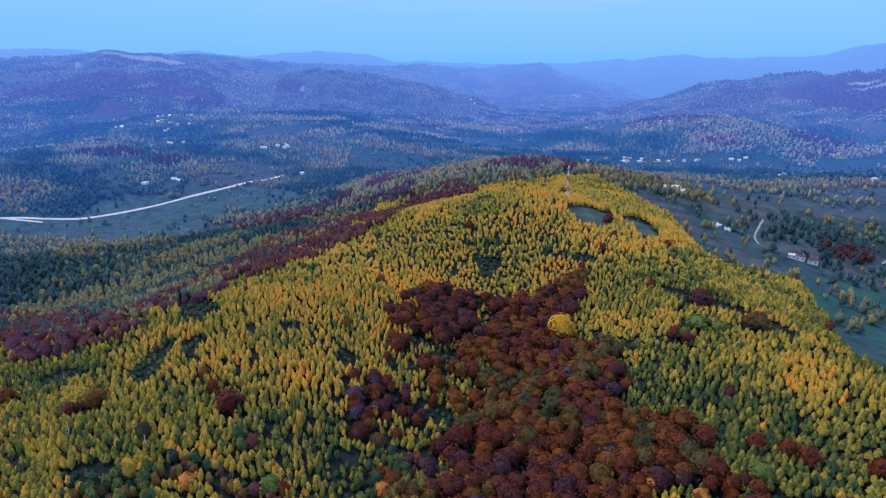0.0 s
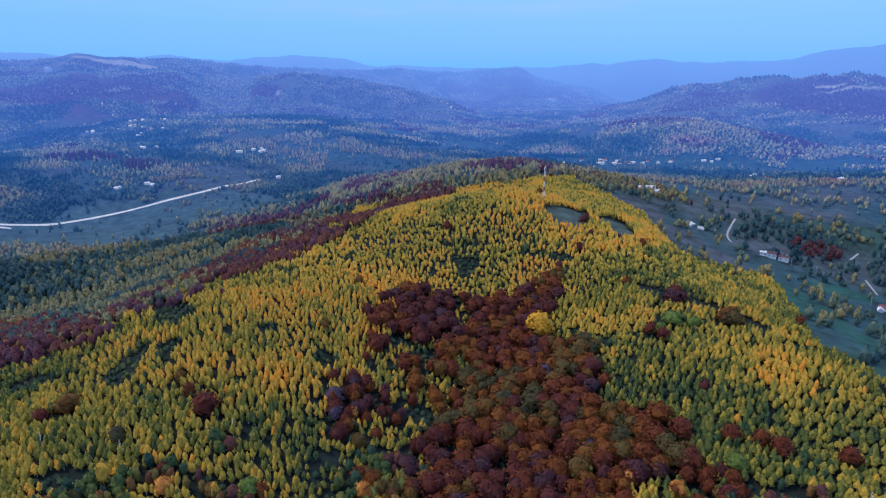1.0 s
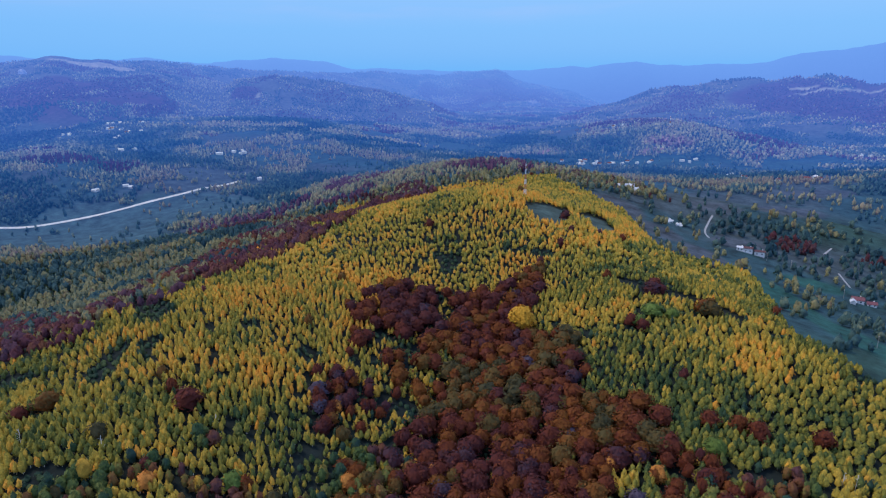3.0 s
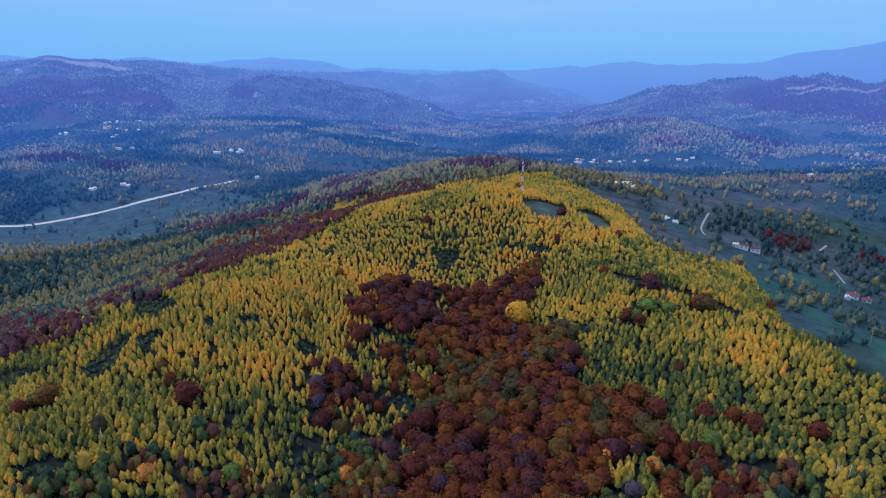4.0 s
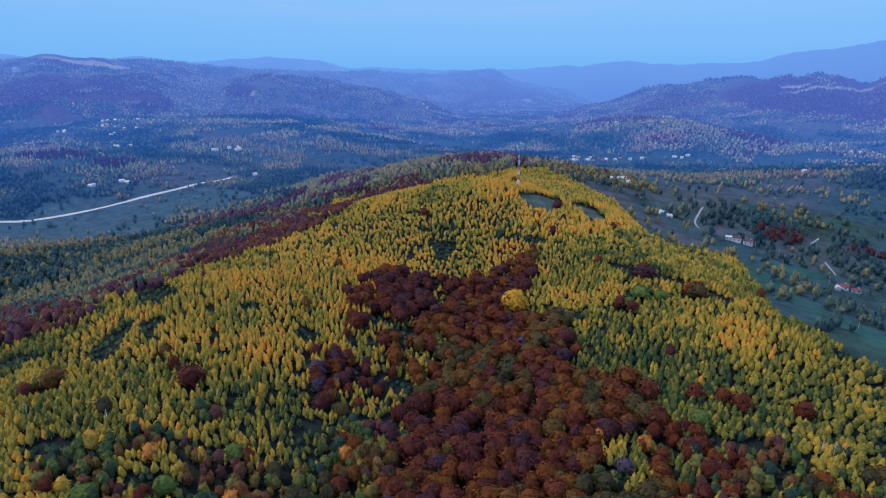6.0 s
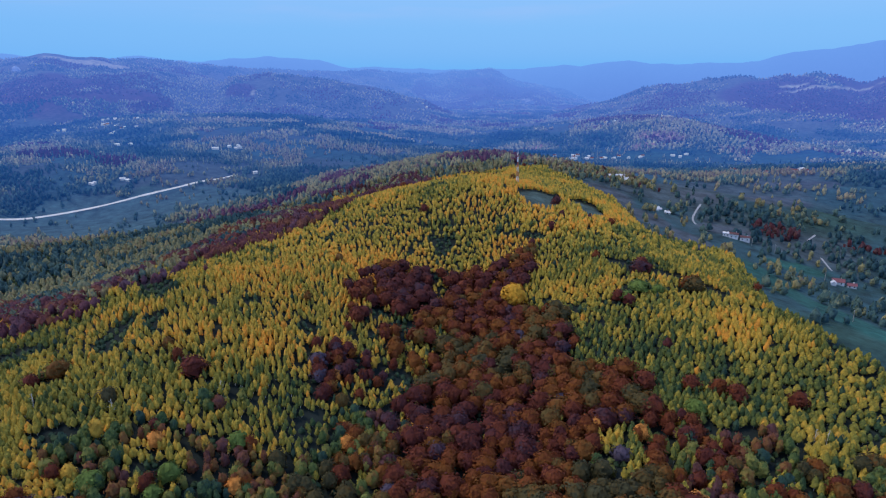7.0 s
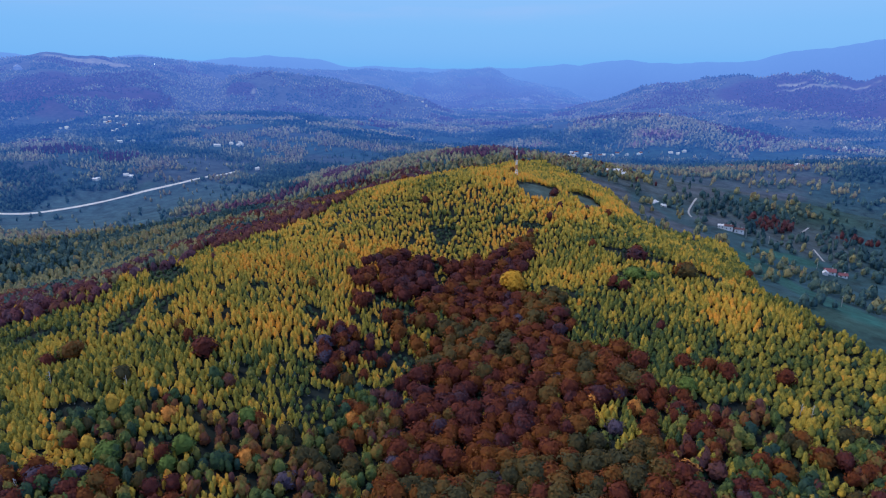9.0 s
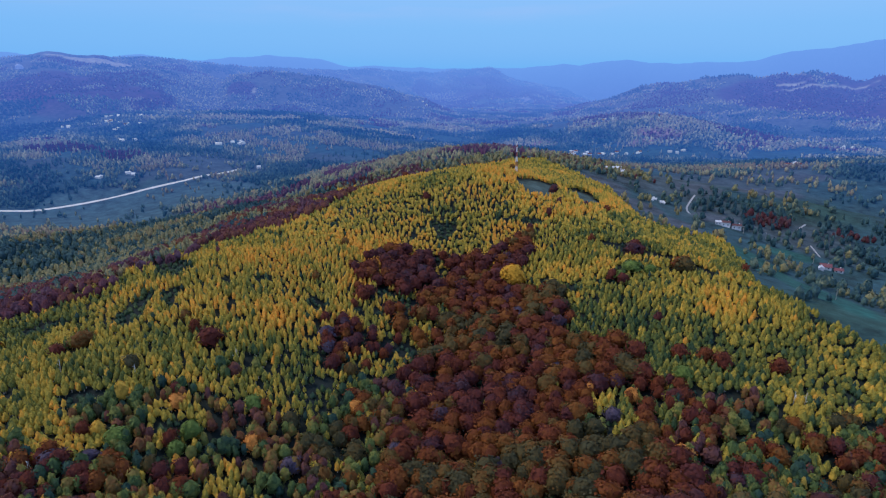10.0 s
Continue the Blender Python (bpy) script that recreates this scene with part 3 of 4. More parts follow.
def forest(name, kind, x, y, width, height, tone, sprays, size, leaf, bark=None, stem=0.28, label="", core=(6, 4)):
    """All those trees as one stuff: crowns of leaf sprays, and stems where a bark is given."""
    rng = np.random.default_rng(len(name) * 17 + len(x))
    protos = [spray_crown(kind, sprays, size, rng, core) for _ in range(7)]
    sprays += core[0] * core[1]
    pick = rng.integers(0, 7, len(x))
    z = ground_height(x, y) - 0.3
    quads, tones, slots, bends = [], [], [], []
    spin = rng.random(len(x)) * 2 * np.pi
    lean = rng.normal(0, 0.05, (len(x), 2))
    for p in range(7):
        m = np.where(pick == p)[0]
        if not len(m):
            continue
        q = protos[p][0][None] * np.stack([width[m], width[m], height[m] * (1 - stem)], -1)[:, None, None, :]
        c, s = np.cos(spin[m])[:, None, None], np.sin(spin[m])[:, None, None]
        qx = q[..., 0] * c - q[..., 1] * s
        qy = q[..., 0] * s + q[..., 1] * c
        qz = q[..., 2] + (height[m] * stem)[:, None, None]
        qx, qy = qx + qz * lean[m, 0][:, None, None], qy + qz * lean[m, 1][:, None, None]
        quads.append(np.stack([qx + x[m][:, None, None], qy + y[m][:, None, None], qz + z[m][:, None, None]], -1).reshape(-1, 4, 3))
        so = protos[p][1][None]
        bends.append(np.stack([so[..., 0] * c - so[..., 1] * s, so[..., 0] * s + so[..., 1] * c, so[..., 2] + 0 * c], -1).reshape(-1, 3))
        tones.append(np.repeat(tone[m], sprays))
        slots.append(np.zeros(len(m) * sprays, np.int32))
    if bark is not None:
        pr = trunk_prism()
        q = pr[None] * np.stack([0.016 * height + 0.05, 0.016 * height + 0.05, height * 0.8], -1)[:, None, None, :]
        qx = q[..., 0] + q[..., 2] * lean[:, 0][:, None, None] + x[:, None, None]
        qy = q[..., 1] + q[..., 2] * lean[:, 1][:, None, None] + y[:, None, None]
        quads.append(np.stack([qx, qy, q[..., 2] + z[:, None, None]], -1).reshape(-1, 4, 3))
        side = pr.mean(1)
        bends.append(np.repeat(np.tile(side / np.linalg.norm(side * [1, 1, 0], axis=1)[:, None] * [1, 1, 0], (len(x), 1)), 4, axis=0))
        tones.append(np.zeros(len(x) * 3))
        slots.append(np.ones(len(x) * 3, np.int32))
    quads, tones = np.concatenate(quads), np.concatenate(tones)
    me = quad_mesh(name, quads.reshape(-1, 3), np.arange(len(quads) * 4).reshape(-1, 4))
    bend_normals(me, np.concatenate(bends))
    at = me.attributes.new("tone", "FLOAT", "FACE")
    at.data.foreach_set("value", np.clip(tones, 0, 1).astype(np.float32))
    me.materials.append(leaf)
    if bark is not None:
        me.materials.append(bark)
        me.polygons.foreach_set("material_index", np.concatenate(slots))
    return tagged(new(name, me), label, "trees", kind="stuff")


def scatter(x0, x1, y0, y1, step, seed, wide=0.80, loose=0.95):
    """Places strewn over a stretch of the plan, one to a cell, fanning out with the valley."""
    rng = np.random.default_rng(seed)
    gx, gy = np.meshgrid(np.arange(x0, x1, step), np.arange(y0, y1, step))
    x = (gx + (rng.random(gx.shape) - 0.5) * step * loose).ravel()
    y = (gy + (rng.random(gx.shape) - 0.5) * step * loose).ravel()
    keep = np.abs(x) < y * wide + 40
    return x[keep], y[keep], rng


def tree_mesh(kind, sprays, size, seed, width, height, stem):
    """Crown and stem of one tree that stands near, as two meshes."""
    rng = np.random.default_rng(seed)
    q, soft = spray_crown(kind, sprays, size, rng, (9, 7))
    q = q * np.array([width, width, height * (1 - stem)]) + np.array([0, 0, height * stem])
    crown = quad_mesh("crown", q.reshape(-1, 3), np.arange(len(q) * 4).reshape(-1, 4))
    bend_normals(crown, soft.reshape(-1, 3))
    bm = bmesh.new()
    limbs = [((0, 0, -0.6), (rng.normal(0, 0.15), rng.normal(0, 0.15), height * 0.86), 0.018 * height + 0.04, 0.03)]
    for k in range(5):
        a, h = rng.random() * 6.28, height * (stem + 0.08 * k + 0.05)
        reach = width * 0.36
        limbs.append(((0, 0, h), (reach * math.cos(a), reach * math.sin(a), h + reach * 0.9), 0.06, 0.02))
    for a, b, ra, rb in limbs:
        va, vb = Vector(a), Vector(b)
        turn = (vb - va).to_track_quat("Z", "Y").to_matrix().to_4x4()
        bmesh.ops.create_cone(bm, cap_ends=False, segments=5, radius1=ra, radius2=rb, depth=(vb - va).length, matrix=Matrix.Translation((va + vb) / 2) @ turn)
    me = bpy.data.meshes.new("trunk")
    bm.to_mesh(me)
    bm.free()
    return crown, me


def plant(kind, name, label, group, leaf, bark, x, y, width, height, sprays, size, stem, seed):
    """Single trees that stand nearest: a few shapes built once and then copied, each turned and sized anew."""
    rng = np.random.default_rng(seed)
    made = []
    for k in range(4):
        crown, stemm = tree_mesh(kind, sprays, size, seed + k, 1.0 * width, height, stem)
        root = tagged(new(name), label, "tree", group)
        part("trunk", stemm, bark, root)
        part("crown", crown, leaf, root)
        made.append(root)
    for i in range(len(x)):
        z = float(ground_height(x[i], y[i])) - 0.2
        s = 0.78 + 0.5 * rng.random()
        m = pose(float(x[i]), float(y[i]), z, rng.normal(0, 2), rng.normal(0, 2), rng.random() * 360)
        if i < 4:
            made[i].matrix_basis = m
        else:
            c = copy_thing(made[i % 4], m)
            c.scale = (s, s, s * (0.9 + 0.25 * rng.random()))


def in_hill_wood(x, y):
    return (x < np.interp(y, EDGE_Y, EDGE_X) + 10 * (fbm(x, y, 25, 13, 2) - 0.5)) & (y < 860)


# the birch and beech wood on the hill
# patches of the birch wood that have turned more, or less: x, y, spread, shift
TONE_SPOTS = ((-105, 350, 45, 16, 0.14), (-140, 374, 40, 14, -0.16), (-155, 325, 45, 16, -0.16), (-200, 380, 50, 14, 0.10), (118, 305, 30, 24, -0.16), (175, 330, 25, 60, 0.14), (135, 405, 30, 14, -0.22), (-60, 440, 60, 40, -0.06), (40, 560, 60, 40, 0.05))


def birch_tone(x, y, rng):
    tone = 0.44 + 0.05 * smooth(40, -20, x) + 0.8 * (fbm(x, y, 60, 21, 3) - 0.5) + 0.55 * (fbm(x, y, 13, 22, 2) - 0.5) + 0.13 * rng.normal(0, 1, len(x)) + 0.16 * smooth(330, 520, y) - 0.11 * smooth(60, 130, x) * (1 - smooth(400, 600, y))
    for sx, sy, wx, wy, shift in TONE_SPOTS:
        tone = tone + shift * np.exp(-((x - sx) / wx) ** 2 - ((y - sy) / wy) ** 2)
    tone = np.where(rng.random(len(x)) < 0.03, tone + 0.35, tone)
    return np.where(rng.random(len(x)) < 0.04, tone - 0.35, tone)


def mix_share(x, y):
    """Share of other broadleaf trees among the birches, low on the slope."""
    top = np.interp(x, (-250, -180, -140, -100, -60, 60, 110, 160, 220), (262, 272, 300, 330, 335, 320, 300, 290, 278)) + 24 * (fbm(x, y, 30, 14, 2) - 0.5)
    return (0.54 + 0.08 * smooth(-60, -90, x) * smooth(-170, -140, x)) * (1 - smooth(-28, 6, y - top)) - 0.08 * smooth(80, 120, x) * smooth(250, 270, y)


def half_wood(x, y):
    """Where birches and beeches stand in clumps among each other: above 0 for birch, below for beech, 0 elsewhere."""
    deep = np.max([inside_outline(x, y, line) for line in HALF_WOODS], axis=0) + 14 * (fbm(x, y, 18, 19, 2) - 0.5)
    return np.where(deep > 0, fbm(x, y, 9, 91, 2) - 0.5, 0.0)


def dell(x, y):
    return (inside(x, y, DELLS, 0.4, 8, 6) > 0) | (inside(x, y, POCKETS, 0.4, 8, 6) > 0)


x, y, rng = scatter(-520, 300, 192, 860, 3.1, 100, 0.8, 1.1)
thin = (y < 500) | (rng.random(len(x)) < 0.75)
x, y = x[thin], y[thin]
half = half_wood(x, y)
belt = belt_distance(x, y)
red = np.maximum(beech_depth(x, y), (27 + 13 * smooth(440, 520, y) + 18 * (fbm(x, y, 30, 15, 2) - 0.5) - belt) / 36)
low = (fbm(x, y, 24, 95, 3) < mix_share(x, y))
gap = dell(x, y) | (fbm(x, y, 38, 17, 3) > 0.70 + 0.06 * smooth(380, 480, y) + 0.12 * smooth(60, 100, x)) | (fbm(x, y, 9, 97, 2) > 0.74 + 0.1 * smooth(380, 480, y)) | low | (near_line(x, y, RIDE) < 6 + 3 * (fbm(x, y, 15, 2, 2) - 0.5))
open_land = (inside(x, y, CLEARING, 0.9, 14) > 0) & (inside(x, y, CLUMP, 0.3, 12) < 0)
behind = (x < -150) & (belt_distance(x, y) > 16) & (y > np.interp(x, BELT_X, BELT_Y))
wood = in_hill_wood(x, y) & ~open_land & ~behind
chance = rng.random(len(x))
clumps = (x < 5) & (y > 345) & (fbm(x, y, 12, 96, 2) > 0.60)
is_birch = wood & ~(gap & (half == 0)) & np.where(half != 0, half > 0.03, (red < 0) | clumps | ((red < 0.3) & (belt > 30) & (fbm(x, y, 22, 93, 2) > 0.6)) | (chance < 0.08) | ((belt < 40) & (fbm(x, y, 26, 94, 2) > 0.63)))
bx, by, bred = x[is_birch], y[is_birch], red[is_birch]
tone = birch_tone(bx, by, rng)
width = 2.75 + 1.3 * rng.random(len(bx)) ** 1.6 + 0.5 * smooth(60, 120, bx) + 0.4 * smooth(480, 520, by) + 1.4 * (fbm(bx, by, 40, 23, 2) - 0.5)
height = 3.1 + 0.6 * width + 1.8 * rng.random(len(bx)) + 5 * (fbm(bx, by, 50, 25, 2) - 0.5)
first = np.argsort(by)[:300]
near = np.zeros(len(bx), bool)
near[first] = True
for k, (lo, hi, n, s, bark) in enumerate(((0, 330, 20, 0.10, M_BARK_BIRCH), (330, 470, 7, 0.13, None), (470, 870, 1, 0.2, None))):
    m = (by >= lo) & (by < hi) & ~near
    forest("birch_wood", "birch", bx[m], by[m], width[m], height[m], tone[m], n, s, M_BIRCH, bark, 0.18, ("gold and olive birch wood on the near slope", "golden-yellow birch wood on the hillside", "golden birch wood along the hill's crest")[k], ((6, 4), (5, 3), (5, 2))[k])
NEAR_BIRCH = (bx[near], by[near], tone[near])

x, y, rng = scatter(-520, 300, 188, 900, 6.4, 200, 0.8, 1.25)
belt = belt_distance(x, y)
red = np.maximum(beech_depth(x, y), (27 + 13 * smooth(440, 520, y) + 18 * (fbm(x, y, 30, 15, 2) - 0.5) - belt) / 36)
right_mix = (y < 250) & (x > 0)
chance = rng.random(len(x))
half = half_wood(x, y)
is_beech = ((in_hill_wood(x, y) & ((x > -150) | (y < np.interp(x, BELT_X, BELT_Y)))) | (belt < 30 + 13 * smooth(440, 520, y))) & ~dell(x, y) & np.where(half != 0, half < 0.05, (red > -0.02) | (right_mix & (chance < 0.2)) | (in_hill_wood(x, y) & (chance < np.where(y > 310, 0.006, 0.04))))
is_beech &= (fbm(x, y, 12, 45, 2) < 0.72) & ~((x < 5) & (y > 345) & (fbm(x, y, 12, 96, 2) > 0.61) & (belt > 60)) & ~((belt < 40) & (fbm(x, y, 26, 94, 2) > 0.63))
rx, ry = x[is_beech], y[is_beech]
rtone = 0.53 + 0.12 * smooth(330, 240, ry) + 1.2 * (fbm(rx, ry, 40, 33, 3) - 0.5) + 0.22 * rng.normal(0, 1, len(rx)) - 0.10 * smooth(370, 430, ry)
rtone = np.maximum(rtone, 0.16 + 0.08 * rng.normal(0, 1, len(rx)))
rwidth = (7.8 + 6.5 * rng.random(len(rx)) ** 1.4) * np.where((red[is_beech] < 0) | (half[is_beech] != 0), 0.75, 1.0) * np.where(belt_distance(rx, ry) < 50, 0.66, 1.0)
rheight = 5.5 + 0.42 * rwidth + 1.6 * rng.random(len(rx))
rnear = np.zeros(len(rx), bool)
rnear[np.argsort(ry)[:120]] = True
for k, (lo, hi, n, s) in enumerate(((0, 340, 220, 0.062), (340, 478, 120, 0.075), (478, 910, 44, 0.10))):
    tier = np.where(belt_distance(rx, ry) < 50, 900, np.minimum(ry, 470))
    m = (tier >= lo) & (tier < hi) & ~rnear
    forest("beech_wood", "beech", rx[m], ry[m], rwidth[m], rheight[m], rtone[m], n, s, M_BELT if k == 2 else M_BEECH, M_BARK if k == 0 else None, 0.2, ("rust-red beech wood in the hollow", "deep red beech wood on the slope", "dark red beech belt in the gully")[k], ((7, 4), (6, 4), (6, 3))[k])
NEAR_BEECH = (rx[rnear], ry[rnear], rtone[rnear])

# mixed broadleaf wood low on the slope
x, y, rng = scatter(-420, 300, 188, 372, 4.7, 250, 0.8, 1.4)
low = in_hill_wood(x, y) & (fbm(x, y, 24, 95, 3) < mix_share(x, y) + 0.01) & ((beech_depth(x, y) < 0.05) | (half_wood(x, y) != 0)) & ~dell(x, y) & (rng.random(len(x)) < 0.88)
mx, my = x[low], y[low]
# tones lowered at the slope's lower right, shade painted into the leaves
mtone = 0.57 - 0.16 * smooth(100, 160, mx) * (1 - smooth(240, 270, my)) + 1.7 * (fbm(mx, my, 18, 99, 2) - 0.5) + 0.22 * rng.normal(0, 1, len(mx))
mw = 3.4 + 3.8 * rng.random(len(mx)) ** 1.5
forest("mixed_wood", "beech", mx, my, mw, 4.5 + 0.6 * mw + 2.5 * rng.random(len(mx)), mtone, 48, 0.10, M_MIXWOOD, M_BARK, 0.15, "mixed green, olive and rust broadleaf trees", (7, 5))

# the wood goes on down the slope below the viewpoint
x, y, rng = scatter(-190, 190, 20, 190, 8, 270, 9, 1.4)
forest("lower_wood", "beech", x, y, 4 + 3.5 * rng.random(len(x)), 6 + 3.5 * rng.random(len(x)), 0.5 + 1.6 * (fbm(x, y, 22, 99, 2) - 0.5) + 0.2 * rng.normal(0, 1, len(x)), 4, 0.18, M_MIXWOOD, None, 0.15, "mixed autumn wood at the foot of the slope", (5, 3))

# green undergrowth in the gaps of the hill wood, and low fill imitating shade
x, y, rng = scatter(-480, 300, 175, 700, 4.4, 300)
g = (in_hill_wood(x, y) & ((fbm(x, y, 38, 17, 3) > 0.70 + 0.06 * smooth(380, 480, y) + 0.12 * smooth(60, 100, x)) | (rng.random(len(x)) < 0.06 - 0.04 * smooth(380, 480, y))) & ~((inside(x, y, CLEARING, 0.25) > 0))) | (inside(x, y, POCKETS + ((96, 545, 13, 9),), 0.4) > 0)
cells = np.zeros((420, 420), int)
for tx, ty in ((bx, by), (rx, ry), (mx, my)):
    np.add.at(cells, (np.clip((tx + 540) / 2.5, 0, 419).astype(int), np.clip((ty - 170) / 2.5, 0, 419).astype(int)), 1)
around = sum(np.roll(np.roll(cells, i, 0), j, 1) for i, j in ((0, 0), (1, 0), (-1, 0), (0, 1), (0, -1)))
bare = around[np.clip((x + 540) / 2.5, 0, 419).astype(int), np.clip((y - 170) / 2.5, 0, 419).astype(int)] == 0
# low dark bushes added on bare spots, to pass for shaded gaps
fill = bare & in_hill_wood(x, y) & (y > 190) & (inside(x, y, CLEARING, 0.25) < -0.1) & (near_line(x, y, RIDE) > 5)
low_bush = 1 - 0.5 * fill
g |= fill
g &= belt_distance(x, y) > 24
gx, gy = x[g], y[g]
forest("green_thicket", "birch", gx, gy, 3.2 + 1.8 * rng.random(len(gx)), (5 + 2.5 * rng.random(len(gx))) * low_bush[g], rng.random(len(gx)), 5, 0.16, M_GREEN, None, 0.05, "dark green thicket in gaps of the wood", (5, 2))

# woods, hedges and scattered trees of the valley
x, y, rng = scatter(-1500, 1500, 380, 1700, 7.2, 400)
r = np.hypot(x, y)
n1 = fbm(x, y, 120, 51, 4)
n2 = fbm(x, y, 45, 53, 3)
meadow = np.maximum(np.maximum(inside(x, y, BROWN, 0.6, 50, 7), inside(x, y, GREEN_MEADOW, 0.4, 40, 8)), inside(x, y, ROAD_MEADOW, 0.5, 60, 9))
left = x < -150
knoll = (inside(x, y, KNOLL, 0.4, 60, 5) > 0) | (near_line(x, y, VIOLET_BELT) < 40)
hill = ((x < np.interp(y, EDGE_Y, EDGE_X) + 4) & (y < 850) & ~((x < -150) & (y > np.interp(x, BELT_X, BELT_Y))))
dense = np.where(left & (y < 840), 0.95, np.where(n1 * 0.6 + n2 * 0.4 > np.where(y > 980, 0.49, 0.487), 0.95, 0.07))
dense = np.where((x > 150) & (y < 900) & (dense > 0.5), 0.42, dense)
dense = np.where(meadow > 0.05, 0.05, dense)
dense = np.where(inside(x, y, RED_GROVES, 0.5, 40, 6) > 0, 0.95, dense)
dense = np.where((near_line(x, y, ROAD) < 9), 0, dense)
dense = np.where(knoll, 0.95, dense)
mast_hill = inside(x, y, ((580, 1700, 260, 190), (300, 1650, 160, 120)), 0.3, 80, 4) > 0
scar = inside(x, y, ((560, 1620, 70, 34), (500, 1555, 40, 18), (255, 1640, 40, 40)), 0.8, 60, 4) > 0.1
dense = np.where(mast_hill, np.where(scar, 0.1, 0.97), dense)
dense = np.where((x > 130) & (x < 270) & (y > 780) & (y < 900), 0.85, dense)
keep = ~hill & (rng.random(len(x)) < dense) & (np.abs(x) < y * 0.8 + 40)
for track in (PATH_MEADOW, PATH_FARM, PATH_HOUSE):
    keep &= (near_line(x, y, track) > 5) & (near_line(x + 3, y + 9, track) > 6)
keep &= np.hypot((x - 284) / 24, (y - 600) / 38) > 1
keep &= np.hypot((x - 346) / 22, (y - 518) / 34) > 1
vx, vy, vk = x[keep], y[keep], knoll[keep]
vr = np.hypot(vx, vy)
vtone = 0.36 + 0.18 * (vx < -150) + 1.9 * (fbm(vx, vy, 110, 57, 4) - 0.5) + np.where(vr > 1000, 0.07, 0.15) * rng.normal(0, 1, len(vx))
vtone = np.minimum(vtone, 0.76)
yellow_belt = near_line(vx, vy, GOLD_BELT) < 30
vtone = np.where(inside(vx, vy, GOLD_WOODS, 0.8, 90, 6) > 0, 0.70 + 0.08 * rng.normal(0, 1, len(vx)), vtone)
vtone = np.where(yellow_belt, 0.6 + 0.1 * rng.normal(0, 1, len(vx)), vtone)
vtone = np.where(near_line(vx, vy, VIOLET_BELT) < 38 + 30 * (fbm(vx, vy, 50, 59, 2) - 0.5), 0.95 + 0.06 * rng.normal(0, 1, len(vx)), vtone)
vtone = np.where(vk, np.where(fbm(vx, vy, 60, 58, 3) > 0.55, 0.95, 0.66) + 0.08 * rng.normal(0, 1, len(vx)), vtone)
vtone = np.where((inside(vx, vy, RED_GROVES, 0.5, 40, 6) > 0) & (rng.random(len(vx)) < 0.85), 0.97, vtone)
vtone = np.where((vx > 120) & (vx < 300) & (vy > 780) & (vy < 950), 0.7 + 0.1 * rng.normal(0, 1, len(vx)), vtone)
m = yellow_belt
forest("birch_belt", "birch", vx[m], vy[m], 4.5 + 2 * rng.random(m.sum()), 8 + 3 * rng.random(m.sum()), 0.64 + 0.07 * rng.normal(0, 1, m.sum()), 16, 0.16, M_MIXED, None, 0.2, "olive-yellow birch belt below the hill")
vw = 3.2 + 4.2 * rng.random(len(vx)) ** 1.6
vh = 3.8 + 0.6 * vw + 4 * rng.random(len(vx))
keep = ~yellow_belt & ~built_up(vx, vy)
# far leaves lightened in their colour, in place of light on the crowns
PALED_FAR_MIXED = [(0.0, (0.015, 0.055, 0.06)), (0.25, (0.045, 0.11, 0.095)), (0.48, (0.18, 0.205, 0.135)), (0.66, (0.55, 0.46, 0.23)), (0.78, (0.38, 0.29, 0.18)), (0.88, (0.13, 0.04, 0.08)), (1.0, (0.12, 0.02, 0.05))]
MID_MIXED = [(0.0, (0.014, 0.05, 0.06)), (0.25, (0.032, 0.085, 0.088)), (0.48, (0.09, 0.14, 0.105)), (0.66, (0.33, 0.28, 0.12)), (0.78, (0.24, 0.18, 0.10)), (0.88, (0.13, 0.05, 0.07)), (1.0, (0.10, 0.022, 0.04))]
# both woods also emit the painted haze
M_MID = leaf_material("hazed_midway_leaves", MID_MIXED, haze=True)
M_FAR = leaf_material("hazed_far_leaves", PALED_FAR_MIXED, haze=True)
M_NEAR_VALLEY = leaf_material("hazed_valley_leaves", HAZED_MIXED)
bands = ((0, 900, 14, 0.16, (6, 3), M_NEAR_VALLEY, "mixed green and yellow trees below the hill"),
         (900, 1300, 5, 0.22, (5, 2), M_MID, "hazy blue-green woods of the valley"),
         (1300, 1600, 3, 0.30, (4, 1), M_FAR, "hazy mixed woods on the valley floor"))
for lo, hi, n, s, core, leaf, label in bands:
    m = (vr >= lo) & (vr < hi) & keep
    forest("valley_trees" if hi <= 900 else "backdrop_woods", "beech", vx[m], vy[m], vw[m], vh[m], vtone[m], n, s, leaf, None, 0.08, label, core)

# far woods
x, y, rng = scatter(-2300, 2300, 1050, 2500, 10.5, 500)
r = np.hypot(x, y)
keep = (r > 1600) & (r < 2450) & (fbm(x, y, 200, 51, 4) * 0.6 + fbm(x, y, 70, 53, 3) * 0.4 > 0.475) & ~built_up(x, y) | ((r > 1600) & (r < 2450) & (inside(x, y, ((580, 1700, 260, 190), (300, 1650, 160, 120)), 0.3, 80, 4) > 0))
fx, fy, fr = x[keep], y[keep], r[keep]
ftone = 0.43 + 2.0 * (fbm(fx, fy, 200, 57, 4) - 0.5) + 0.07 * rng.normal(0, 1, len(fx))
ftone = np.where(inside(fx, fy, GOLD_WOODS, 0.8, 90, 6) > 0, 0.70 + 0.05 * rng.normal(0, 1, len(fx)), ftone)
ftone = np.where((inside(fx, fy, RED_GROVES, 0.5, 40, 6) > 0) & (rng.random(len(fx)) < 0.7), 0.97, ftone)
fw, fh = 6.5 + 3.5 * rng.random(len(fx)), 6 + 5 * rng.random(len(fx))
